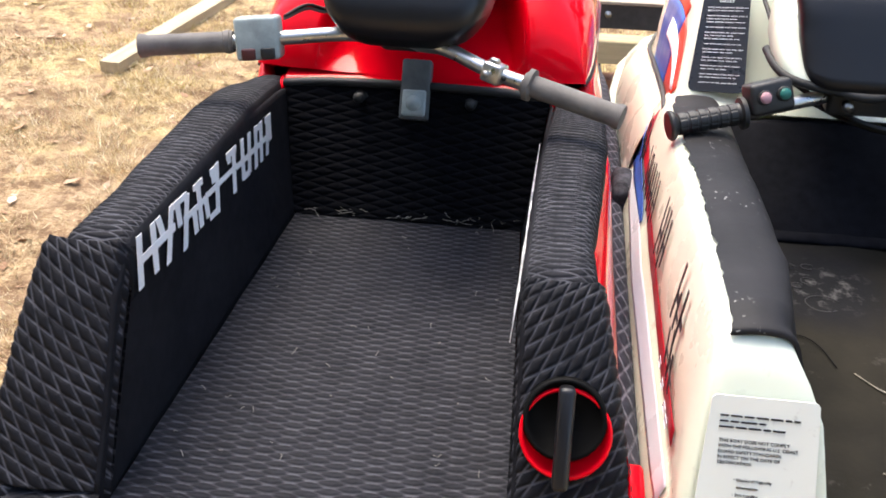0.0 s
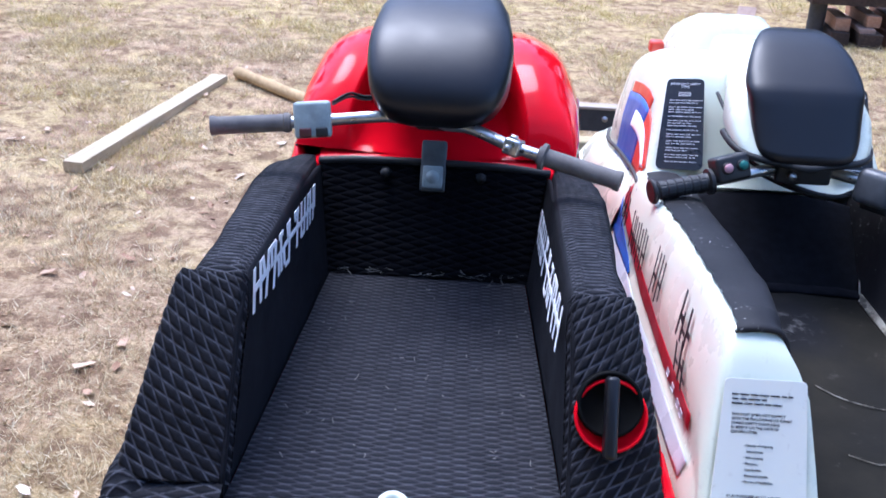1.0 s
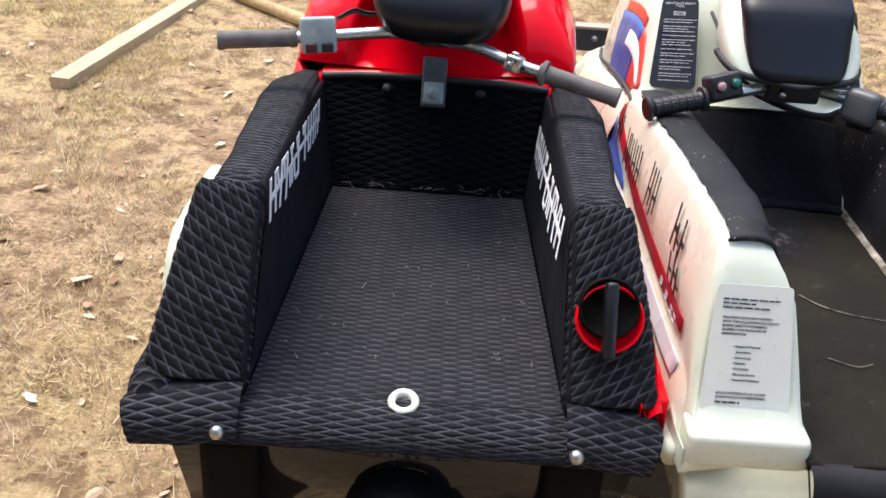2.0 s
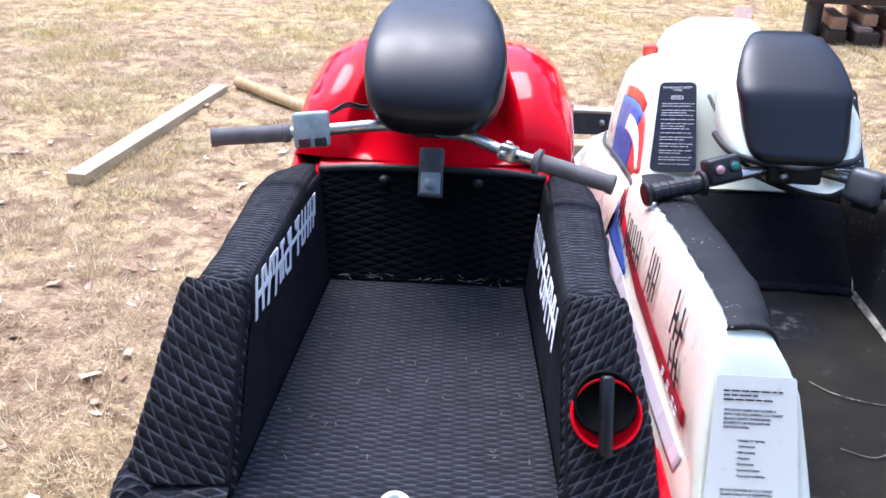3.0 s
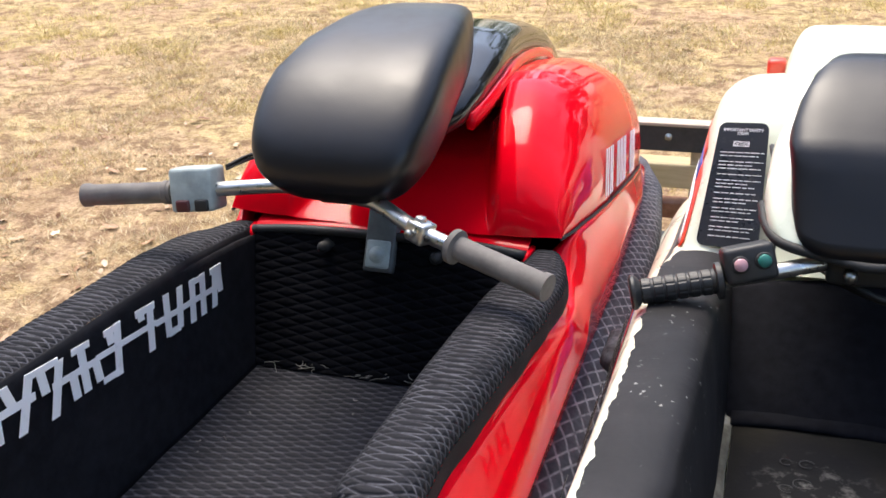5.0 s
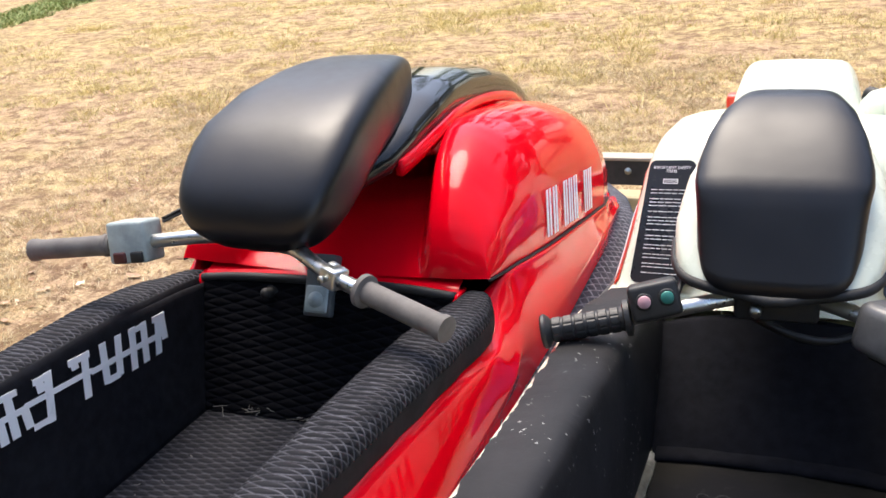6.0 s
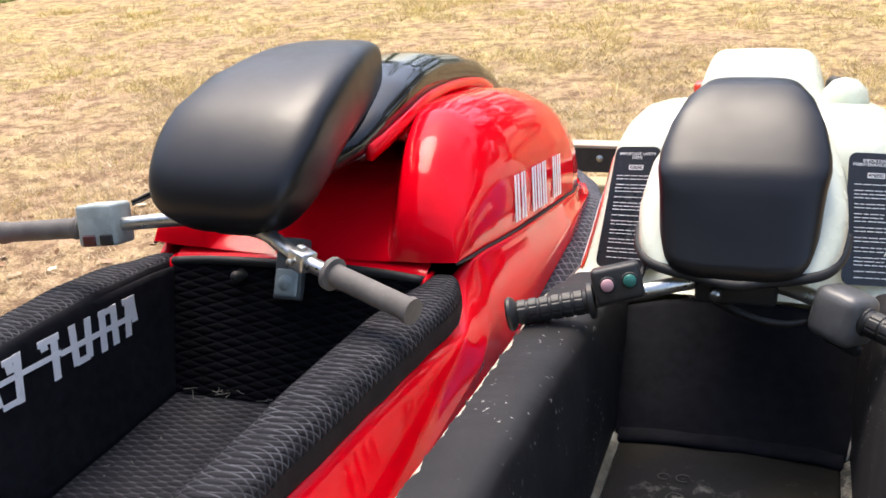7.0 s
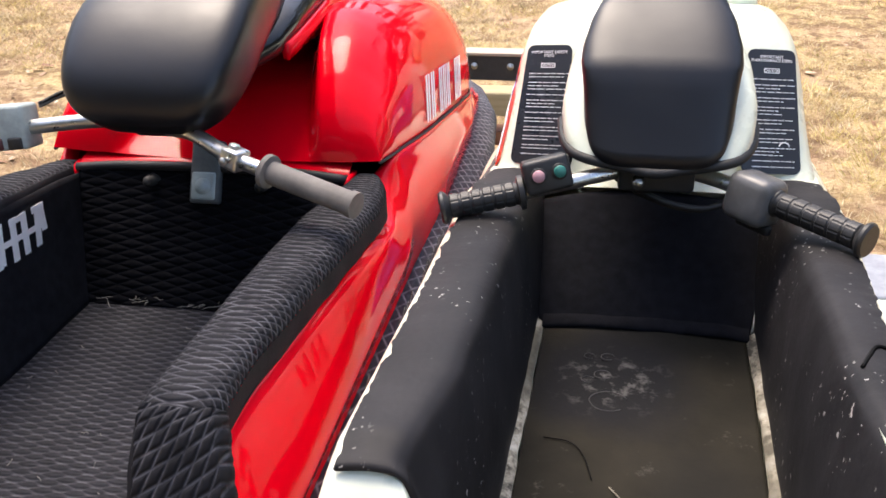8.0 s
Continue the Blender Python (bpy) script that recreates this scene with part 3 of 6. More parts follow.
def branch():
    pts = [(-1.62, 5.70, 0.045), (-1.40, 5.46, 0.05), (-1.15, 5.22, 0.045), (-0.90, 4.97, 0.05), (-0.55, 4.62, 0.05)]
    p = spline(pts, 24)
    rad = [0.040 + 0.006 * noise.noise((i * 0.4, 0, 0)) for i in range(25)]
    bm = tube(p, 0.04, 12, 0, rad)
    ob = part("peeled_branch", bm, M_STICK, None)
    return tagged(ob, "thick peeled yellow-brown branch lying on dry grass", "branch")


branch()


# ---- trailer ----
trailer = thing("boat_trailer", (0.364, 1.5, 0.0), "low boat trailer with brown steel crossbar and white fenders", "trailer")


def angle_bar(x0, x1, y, z0, z1, t=0.008):
    bm = box(x0, y, z0, x1, y + t, z1, 0.0015, 1)
    other = box(x0, y + t, z1 - t, x1, y + 0.06, z1, 0.0015, 1)
    me = bpy.data.meshes.new("tmp")
    other.to_mesh(me)
    other.free()
    bm.from_mesh(me)
    bpy.data.meshes.remove(me)
    return bm


part("crossbar", angle_bar(-0.45, 1.18, 2.95, 0.60, 0.70), M_IRON, trailer, "dark brown steel angle with bolts", smooth=False)
part("crossbar_lip", box(-0.45, 2.944, 0.694, 1.18, 3.012, 0.706, 0.002, 1), M_RUST, trailer, "bare steel upper edge", smooth=False)
for bx in (0.10, 0.235, 0.405, 0.62, -0.2, 0.9):
    part("bolt", turned((bx, 2.953, 0.655), (bx, 2.938, 0.655), ((0, 0.013), (0.6, 0.013), (0.6, 0.008), (1, 0.007)), 10), M_STEEL, trailer)
part("front_board", box(-0.50, 2.96, 0.455, 1.20, 3.06, 0.545, 0.004, 1), M_BOARD, trailer, "pale wooden cross board", smooth=False)
part("cross_plank", box(0.85, 2.955, 0.398, 1.29, 3.055, 0.452, 0.004, 1), M_BOARD, trailer, "pale plank end beside the craft", smooth=False)
part("front_beam", box(-0.50, 2.97, 0.33, 1.08, 3.05, 0.39, 0.004, 1), M_CEDAR, trailer, "red-brown timber under the board", smooth=False)
for px in (0.315, -0.3, 1.05):
    part("post", box(px, 2.97, 0.30, px + 0.045, 3.02, 0.60, 0.003, 1), M_PINE, trailer, "light wooden post", smooth=False)
for rx in (-0.36, 0.16, 0.57, 1.09):
    part("bunk", box(rx - 0.045, 0.25, 0.545, rx + 0.045, 2.5, 0.615, 0.006, 1), M_TAPE, trailer, "carpeted bunk board", smooth=False)
for ry in (0.4, 1.2, 2.3):
    part("cross_member", box(-0.46, ry, 0.45, 1.19, ry + 0.06, 0.545, 0.004, 1), M_IRON, trailer, smooth=False)
for rx in (-0.34, 1.01):
    part("side_rail", box(rx, 0.25, 0.35, rx + 0.06, 2.97, 0.45, 0.004, 1), M_IRON, trailer, smooth=False)
part("tongue", box(0.33, 2.3, 0.35, 0.40, 4.1, 0.43, 0.004, 1), M_IRON, trailer, smooth=False)


def fender(cx, dy):
    """Flat-topped white fender over a wheel."""
    w = 0.097
    side = spline([(0, dy + y, z) for y, z in ((0.55, 0.45), (0.565, 0.55), (0.60, 0.70), (0.645, 0.785), (0.70, 0.830), (0.75, 0.841), (0.85, 0.842), (1.0, 0.842), (1.035, 0.838), (1.06, 0.825), (1.17, 0.74), (1.24, 0.62), (1.27, 0.45))], 54)
    rings = []
    for i, p in enumerate(side):
        d = (side[min(i + 1, 54)] - side[max(i - 1, 0)]).normalized()
        n = Vector((0, -d.z, d.y))
        prof = [(-w, -0.045), (-w * 0.98, -0.014), (-w * 0.86, 0), (w * 0.86, 0), (w * 0.98, -0.014), (w, -0.045), (w - 0.004, -0.045), (w * 0.94, -0.016), (w * 0.84, -0.005), (-w * 0.84, -0.005), (-w * 0.94, -0.016), (-w + 0.004, -0.045)]
        rings.append([Vector((cx + px, p.y, p.z)) + n * pz for px, pz in prof])
    return loft(rings)


def wheel(cx):
    rings = []
    for i in range(33):
        a = math.tau * i / 32
        prof = [(-0.06, 0.17), (-0.07, 0.22), (-0.065, 0.255), (-0.03, 0.268), (0.03, 0.268), (0.065, 0.255), (0.07, 0.22), (0.06, 0.17)]
        rings.append([Vector((cx + px, 0.90 + r * math.cos(a), 0.268 + r * math.sin(a))) for px, r in prof])
    return loft(rings, closed=False)


for cx, dy in ((-0.440, -0.02), (1.196, 0.065)):
    part("fender", fender(cx, dy), M_WHITE, trailer, "white sheet-metal fender")
    w = part("wheel", turned((cx - 0.05, 0.90, 0.268), (cx + 0.05, 0.90, 0.268), ((0, 0.10), (0.2, 0.17), (0.8, 0.17), (1, 0.10)), 24), M_ALU, trailer)
    part("tyre", wheel(cx), M_RUBBER, w)
# plate added for the blue-grey area ahead of the fender, not a known part
part("fender_step", box(1.102, 1.095, 0.826, 1.290, 1.262, 0.846, 0.006, 3), M_FENDER_PLATE, trailer, "blue-grey plate ahead of the fender")
part("axle", tube([(-0.44, 0.90, 0.268), (1.196, 0.90, 0.268)], 0.025, 12), M_IRON, trailer)


# ---- shared hull forms; xc: the craft's middle ----
def beam(y):
    """Half-breadth of the bond line."""
    return curve1(y, (0.0, 0.372), (0.25, 0.366), (1.2, 0.362), (1.6, 0.345), (1.9, 0.31), (2.08, 0.255), (2.2, 0.185), (2.28, 0.10), (2.31, 0.02))


def bond_z(y):
    return curve1(y, (0.0, 0.90), (0.9, 0.885), (1.7, 0.845), (2.31, 0.81))


def smooth_stations(y0, y1, n):
    return [lerp(y0, y1, i / n) for i in range(n + 1)]


def lower_hull(xc, y0=0.03, k=1.0):
    rings = []
    for y in smooth_stations(y0, 2.30, 40):
        b, zb = beam(y) * (k if y < 0.3 else lerp(k, 1.0, min(1.0, (y - 0.3) / 0.4))), bond_z(y)
        rise = curve1(y, (1.4, 0.0), (1.9, 0.06), (2.2, 0.14), (2.31, 0.185))
        half = [(0, 0.62 + rise), (b * 0.35, 0.625 + rise), (b * 0.72, 0.655 + rise), (b * 0.88, 0.72 + rise * 0.7), (b * 0.965, zb - 0.035), (b * 0.97, zb), (0, zb + 0.005)]
        ring = [Vector((xc + x, y, z)) for x, z in half] + [Vector((xc - x, y, z)) for x, z in half[-2:0:-1]]
        rings.append(ring)
    return loft(rings)


def bumper_path(xc, n=150):
    """Points along the bond line from the stern round the nose and back."""
    ys = [0.165 + 2.145 * math.sin(math.pi / 2 * i / n) ** 0.9 for i in range(n + 1)]
    right = [Vector((xc + beam(y), y, bond_z(y))) for y in ys]
    left = [Vector((2 * xc - p.x, p.y, p.z)) for p in right[-2::-1]]
    return right + left


def bumper(xc, name, material, parent, label, depth):
    """A soft tread strip: a sloping top, a rounded outer edge and an underside."""
    prof = [(0.0, -0.020, -0.062), (0.2, 0.012, -0.050), (0.35, 0.024, -0.02), (0.45, 0.0265, 0.010), (0.55, 0.023, 0.032), (0.65, 0.014, 0.048), (0.85, -0.012, 0.066), (1.0, -0.034, 0.073)]
    path = bumper_path(xc)
    n = len(path)
    out = []
    for i, p in enumerate(path):
        d = path[min(i + 1, n - 1)] - path[max(i - 1, 0)]
        out.append(Vector((d.y, -d.x, 0)).normalized())

    def fn(s, t):
        k = min(n - 2, int(t * (n - 1)))
        f = t * (n - 1) - k
        p = path[k].lerp(path[k + 1], f)
        o = out[k].lerp(out[k + 1], f)
        dx = curve1(s, *[(q, a) for q, a, _ in prof])
        dz = curve1(s, *[(q, c) for q, _, c in prof])
        return p + o * dx + Vector((0, 0, dz))
    return sheet(name, fn, 20, 420, 0.17, 5.2, material, parent, depth, 0.004, label, flip=True, dia=(0.027, 0.034))


# ---- red craft ----
red = thing("watercraft", (0.0, 1.1, 0.615), "glossy red stand-up watercraft with black quilted traction mats", "watercraft", "two watercraft on the trailer")
part("lower_hull", lower_hull(0.0), M_BLACKGLOSS, red, "black lower hull")
bumper(0.0, "bumper", M_BUMPER, red, "grey quilted rubber bumper round the hull", 0.0015)


part("bumper_end", bent_pad([(0.376, 0.875, 0.940), (0.384, 0.925, 0.948), (0.378, 0.985, 0.940)], lambda s: 0.024, lambda s: 0.026, 16, 20, 0.8, 0.6), M_QUILT, red, "torn quilted lump at the bumper")
tab = part("stern_tab", box(0.335, 0.035, 0.90, 0.386, 0.163, 0.966, 0.008, 3), M_RED, red, "red moulded tab at the bumper's end")
tm = facing((0.344, 0.056, 0.9665), (0, 1, 0), (-1, 0, 0))
part("print_bar", bars(tm, [(0.006 * i, -0.022, 0.006 * i + 0.0028, -0.022 + 0.010 * (0.7 + 0.3 * (i % 3)), 0) for i in range(14)], 0.0002), M_LETTER, tab, smooth=False)


def corner_wrap(s, t):
    a = lerp(-math.pi, math.pi, s)
    e = max(0.02, 1 - abs(2 * t - 1) ** 5) ** 0.5
    wide = curve1(t, (0, 0.042), (0.35, 0.038), (1, 0.034))
    out = curve1(t, (0, 0.408), (0.3, 0.406), (1, 0.387)) - wide
    return Vector((-(out + wide * e * math.sin(a)), lerp(-0.005, 0.185, t), curve1(t, (0, 0.896), (0.2, 0.912), (0.5, 0.928), (1, 0.932)) + 0.050 * e * math.cos(a)))


sheet("corner_wrap", corner_wrap, 64, 60, 0.26, 0.21, M_QUILT, red, 0.0018, 0.002, "quilted mat wrapped round the stern corner", rough=0.005)


def rail_z(y):
    """Height of the tray rails of the red craft."""
    return curve1(y, (0.03, 0.972), (0.06, 1.02), (0.135, 1.165), (0.165, 1.196), (0.20, 1.203), (0.5, 1.185), (0.66, 1.171), (0.80, 1.149), (0.92, 1.124), (1.0, 1.115))


def rail_out(y):
    return curve1(y, (0.03, 0.374), (0.165, 0.306), (0.28, 0.303), (0.4, 0.309), (0.52, 0.318), (0.64, 0.325), (0.74, 0.325), (0.80, 0.318), (0.86, 0.302), (0.92, 0.275), (1.0, 0.27))


def tray_in(y):
    """Half-breadth of the red tray at the floor."""
    return curve1(y, (0.0, 0.236), (0.78, 0.200))


def seam_x(y):
    return curve1(y, (0.885, 0.288), (0.95, 0.299), (1.05, 0.307), (1.2, 0.312), (1.5, 0.312), (1.65, 0.305), (1.8, 0.280), (1.92, 0.245), (2.05, 0.19), (2.18, 0.11), (2.25, 0.04))


def seam_z(y):
    return curve1(y, (0.885, 1.156), (1.0, 1.140), (1.15, 1.110), (1.35, 1.071), (1.55, 1.032), (1.75, 0.985), (1.9, 0.940), (2.05, 0.892), (2.18, 0.860), (2.25, 0.845))


def red_flank(side):
    """The red side from the stern corner to the nose: a ridge above the bumper, then up to the rail or the hood's seam."""
    rings = []
    for y in smooth_stations(0.02 if side > 0 else 0.085, 2.29, 130):
        b, zb, zr, xo = beam(y), bond_z(y), rail_z(y), rail_out(y)
        zc = min(1.025, zr - 0.03)
        n = b * 0.08
        aft = [(b - n, zb - 0.01), (b - n, zb + 0.06), (b - n * 0.85, lerp(zb + 0.06, zc, 0.45)), (b - n * 0.55, zc - 0.012), (b - n * 0.55, zc), (lerp(b, xo, 0.62), lerp(zc, zr, 0.42)), (xo + 0.004, zr - 0.062), (xo - 0.02, zr - 0.050), (xo - 0.05, zr - 0.06)]
        s, zs = min(seam_x(y), b * 0.9), seam_z(y)
        fore = [(b - n, zb - 0.01), (b - n, zb + 0.06), (b - n * 0.9, lerp(zb + 0.06, zs, 0.20)), (lerp(b - n * 0.7, s, 0.10), lerp(zb + 0.06, zs, 0.42)), (lerp(b - n * 0.7, s, 0.28), lerp(zb + 0.06, zs, 0.60)), (lerp(b, s, 0.80), lerp(zb + 0.06, zs, 0.86)), (s + 0.006, zs - 0.004), (s - 0.006, zs - 0.007), (s - 0.016, zs - 0.02)]
        k = min(1.0, max(0.0, (y - 0.80) / 0.16))
        k = k * k * (3 - 2 * k)
        rings.append(spline([Vector((side * lerp(p[0], q[0], k), y, lerp(p[1], q[1], k))) for p, q in zip(aft, fore)], 32))
    return loft(rings, closed=False)


part("deck_side", red_flank(1), M_RED, red, "glossy red gelcoat side")
part("deck_side", red_flank(-1), M_RED, red, "glossy red gelcoat side")


def crown_z(y):
    """Height of the hood's two lobes."""
    return curve1(y, (0.892, 1.152), (0.896, 1.172), (0.906, 1.200), (0.922, 1.228), (0.945, 1.253), (0.975, 1.277), (1.01, 1.297), (1.05, 1.314), (1.10, 1.328), (1.15, 1.336), (1.22, 1.334), (1.3, 1.325), (1.45, 1.300), (1.6, 1.262), (1.75, 1.205), (1.88, 1.135), (2.0, 1.05), (2.1, 0.97), (2.19, 0.90), (2.25, 0.86))


def chan_z(y):
    """Height of the scoop and channel between the lobes."""
    return curve1(y, (0.892, 1.150), (0.91, 1.158), (0.95, 1.176), (1.0, 1.198), (1.06, 1.220), (1.15, 1.235), (1.3, 1.232), (1.6, 1.190), (1.8, 1.150), (1.95, 1.075), (2.1, 0.968), (2.19, 0.90), (2.25, 0.86))


def red_hood():
    rings = []
    for i in range(101):
        y = 0.892 + 1.353 * (i / 100) ** 1.5
        s, zs, zc, zk = seam_x(y), seam_z(y), crown_z(y), chan_z(y)
        h = max(0.002, zc - zs)
        zk = min(zk, zc)
        inner = curve1(y, (0.892, 0.188), (0.93, 0.178), (0.98, 0.166), (1.05, 0.150), (1.2, 0.122), (1.6, 0.105), (2.0, 0.07), (2.25, 0.01))
        tuck = 0.030 * min(1.0, h / 0.15)
        pr = [(s, zs), (s + 0.002, zs + h * 0.10), (s + 0.001, zs + h * 0.34), (s - tuck * 0.45, zs + h * 0.60), (s - tuck * 1.7, zs + h * 0.86), (lerp(s, inner, 0.62), zc), (inner + 0.016, lerp(zk, zc, 0.965)), (inner + 0.002, lerp(zk, zc, 0.86)), (inner - 0.012, lerp(zk, zc, 0.30)), (inner - 0.030, lerp(zk, zc, 0.04)), (inner * 0.4, zk - 0.002), (0, zk - 0.003)]
        half = spline([Vector((x, y, z)) for x, z in pr], 55)
        rings.append(half + [Vector((-p.x, p.y, p.z)) for p in half[-2::-1]])
    return loft(rings, closed=False)


hood = part("hood", red_hood(), M_RED, red, "glossy red hood with two rounded lobes")


def seam_line(side):
    return tube([(side * (seam_x(y) + 0.002), y, seam_z(y) - 0.001) for y in smooth_stations(0.892, 2.2, 40)], 0.0028, 8)


for sd in (1, -1):
    part("hood_seal", seam_line(sd), M_RUBBER, red, "thin black rubber hood seal")

# dash and tray
part("dash", loft([[Vector((lerp(-w, w, i / 12), y, z - 0.006 * (2 * i / 12 - 1) ** 2)) for i in range(13)]
                   for y, z, w in ((0.870, 1.124, 0.238), (0.873, 1.132, 0.240), (0.880, 1.140, 0.241), (0.891, 1.147, 0.241), (0.905, 1.1495, 0.241), (0.94, 1.150, 0.22))], closed=False), M_RED, red, "red dash ledge behind the hood")
for sd in (1, -1):
    part("dash_corner", loft([[Vector((sd * (x + dx), y + dy, z)) for dx, dy in ((0, 0), (0.006, 0.004), (0.010, 0.030), (0, 0.036))] for x, y, z in ((0.233, 0.858, 1.098), (0.236, 0.855, 1.114), (0.239, 0.857, 1.128), (0.241, 0.866, 1.136))]), M_RED, red, "red corner of the dash")
part("dash_edge", tube([(-0.240, 0.868, 1.132), (-0.15, 0.872, 1.138), (0, 0.873, 1.140), (0.15, 0.872, 1.138), (0.240, 0.868, 1.132)], 0.008, 10, 24), M_RUBBER, red, "black rubber edge of the dash")


def floor_fn(s, t):
    y = lerp(0.035, 0.785, t)
    return Vector((lerp(-1, 1, s) * tray_in(y), y, 0.93 - 0.006 * math.sin(math.pi * s) + 0.002 * noise.noise((s * 6, t * 9, 0))))


sheet("floor_mat", floor_fn, 150, 420, 0.47, 0.75, M_QUILT_FLOOR, red, 0.0015, 0.008, "black foam floor mat pressed with diamonds", dia=(0.050, 0.0146))


def front_wall(s, t):
    x = lerp(-1, 1, s)
    y, z = lerp(0.765, 0.874, t), lerp(0.928, 1.137, t)
    return Vector((x * lerp(0.204, 0.235, t), y - 0.025 * (1 - math.cos(x * 0.9)) * 1.0, z))


sheet("bulkhead_mat", front_wall, 100, 100, 0.44, 0.225, M_QUILT_SHADED, red, 0.0022, 0.008, "black quilted mat on the tray bulkhead")

for sd in (1, -1):
    def wall(s, t, sd=sd):
        y = lerp(0.03, 0.875, s)
        zt = rail_z(y) - 0.012
        a = tray_in(y) + 0.002
        bq = lerp(0.226, 0.236, max(0, (0.2 - y) / 0.2)) if y < 0.2 else lerp(0.226, 0.236, (y - 0.2) / 0.7)
        return Vector((sd * lerp(a, bq, t ** 0.8), y, lerp(0.926, zt, t)))
    sheet("tray_wall", wall, 90, 20, 0.85, 0.25, M_WALL, red, 0, 0.006, "smooth black foam side of the tray", flip=sd > 0, rough=0.0016)

    def rail(s, t, sd=sd):
        y = lerp(0.168, 0.905, t)
        zr, xo = rail_z(y), rail_out(y)
        swell = 1.0 + 0.2 * max(0.0, (y - 0.78) / 0.13)
        xi = curve1(y, (0.2, 0.228), (0.45, 0.229), (0.62, 0.234), (0.78, 0.242), (0.92, 0.25))
        xm, hw = (xi + xo) / 2, (xo - xi) / 2 + 0.004
        a = lerp(-2.05, 2.05, s)
        cx = math.copysign(abs(math.sin(a)) ** 0.55, math.sin(a))
        cz = math.copysign(abs(math.cos(a)) ** 0.55, math.cos(a))
        end = min(1.0, (t - 0.0) / 0.03, (1.0 - t) / 0.03)
        drop = 0.014 * (1 - math.sqrt(max(0.0, 1 - (1 - end) ** 2)))
        return Vector((sd * (xm + hw * cx), y, zr - 0.030 * swell + 0.034 * swell * cz - drop))
    sheet("rail_pad", lambda s, t: rail(0.30 + s * 0.56, t), 40, 430, 0.115, 0.77, M_QUILT, red, 0.0017, 0.01, "rounded black quilted pad on the tray rail", flip=sd < 0, rough=0.003, dia=(0.038, 0.0135))
    sheet("rail_inside", lambda s, t: rail(0.302 * s, t), 14, 120, 0.05, 0.77, M_WALL, red, 0, 0.006, "smooth black foam on the rail's inner side", flip=sd < 0, rough=0.0012)
    sheet("rail_side", lambda s, t: rail(0.855 + 0.145 * s, t), 10, 120, 0.03, 0.77, M_WALL, red, 0, 0.006, "smooth black foam on the rail's outer side", flip=sd < 0, rough=0.003)

    def ramp_fn(s, t, sd=sd):
        y = lerp(0.030, 0.176, t)
        k = math.sin(math.pi * s)
        z0 = curve1(t, (0, 0.955), (0.06, 0.972), (0.8, 1.165), (0.93, 1.197), (1, 1.206))
        xi = lerp(0.230, 0.224, t)
        xo = lerp(0.380, 0.318, t) if sd > 0 else lerp(0.398, 0.326, t)
        edge = min(s, 1 - s)
        rnd = 0.018 * (1 - min(1.0, edge / 0.10)) ** 2
        return Vector((sd * lerp(xi, xo, s), y - 0.006 * k - 0.006 * math.sin(math.pi * t) + rnd * 0.8, z0 - rnd))
    sheet("ramp_pad", ramp_fn, 70, 120, 0.155, 0.30, M_QUILT, red, 0.0024, 0.012, "sloping black quilted pad at the rail end", flip=sd < 0, u0=0.01, v0=0.02, rough=0.003, rot=40)

    def corner(s, t, sd=sd):
        a = lerp(-0.35, 1.75, t)
        k = min(1.0, t / 0.5)
        x = lerp(0.235, lerp(0.350, 0.412 if sd < 0 else 0.380, k * k * (3 - 2 * k)) - 0.02 * (1 - math.cos(max(0, a))), s)
        return Vector((sd * x, 0.046 - 0.082 * math.sin(max(0, a)) + (0.04 if a < 0 else 0) * -a, 0.896 + 0.056 * math.cos(a) - 0.012 * s * s + 0.002 * math.sin(9 * s)))
    sheet("corner_mat", corner, 76, 60, 0.17, 0.15, M_QUILT, red, 0.0018, 0.012, "rolled quilted mat over the stern corner", flip=sd > 0, rough=0.005)


def stern(s, t):
    a = lerp(-0.15, 1.75, t)
    x = lerp(-1, 1, s)
    return Vector((x * 0.27, 0.04 - 0.07 * math.sin(max(0, a)) - 0.02 * min(0, a), 0.893 + 0.038 * math.cos(a) - 0.004 * x * x))


sheet("stern_mat", stern, 120, 64, 0.54, 0.14, M_QUILT, red, 0.0022, 0.012, "quilted mat rolled over the stern edge", flip=True)

drain = part("drain_ring", turned((-0.002, 0.038, 0.921), (-0.002, 0.034, 0.9365), ((0, 0.0235), (0.7, 0.0235), (0.93, 0.0215), (1, 0.018), (0.93, 0.0135), (0.5, 0.0115), (0.3, 0.011)), 28), M_WHITE, red, "white plastic drain fitting")
part("drain_hole", turned((-0.002, 0.038, 0.923), (-0.002, 0.0365, 0.9285), ((0, 0.0112), (1, 0.0112)), 18), M_GRIP_GREY, drain)
for bx in (-0.262, 0.250):
    part("stern_bolt", turned((bx, -0.030, 0.906), (bx, -0.042, 0.910), ((0, 0.011), (0.4, 0.011), (0.85, 0.008), (1, 0.003)), 16), M_STEEL, red, "domed steel bolt")

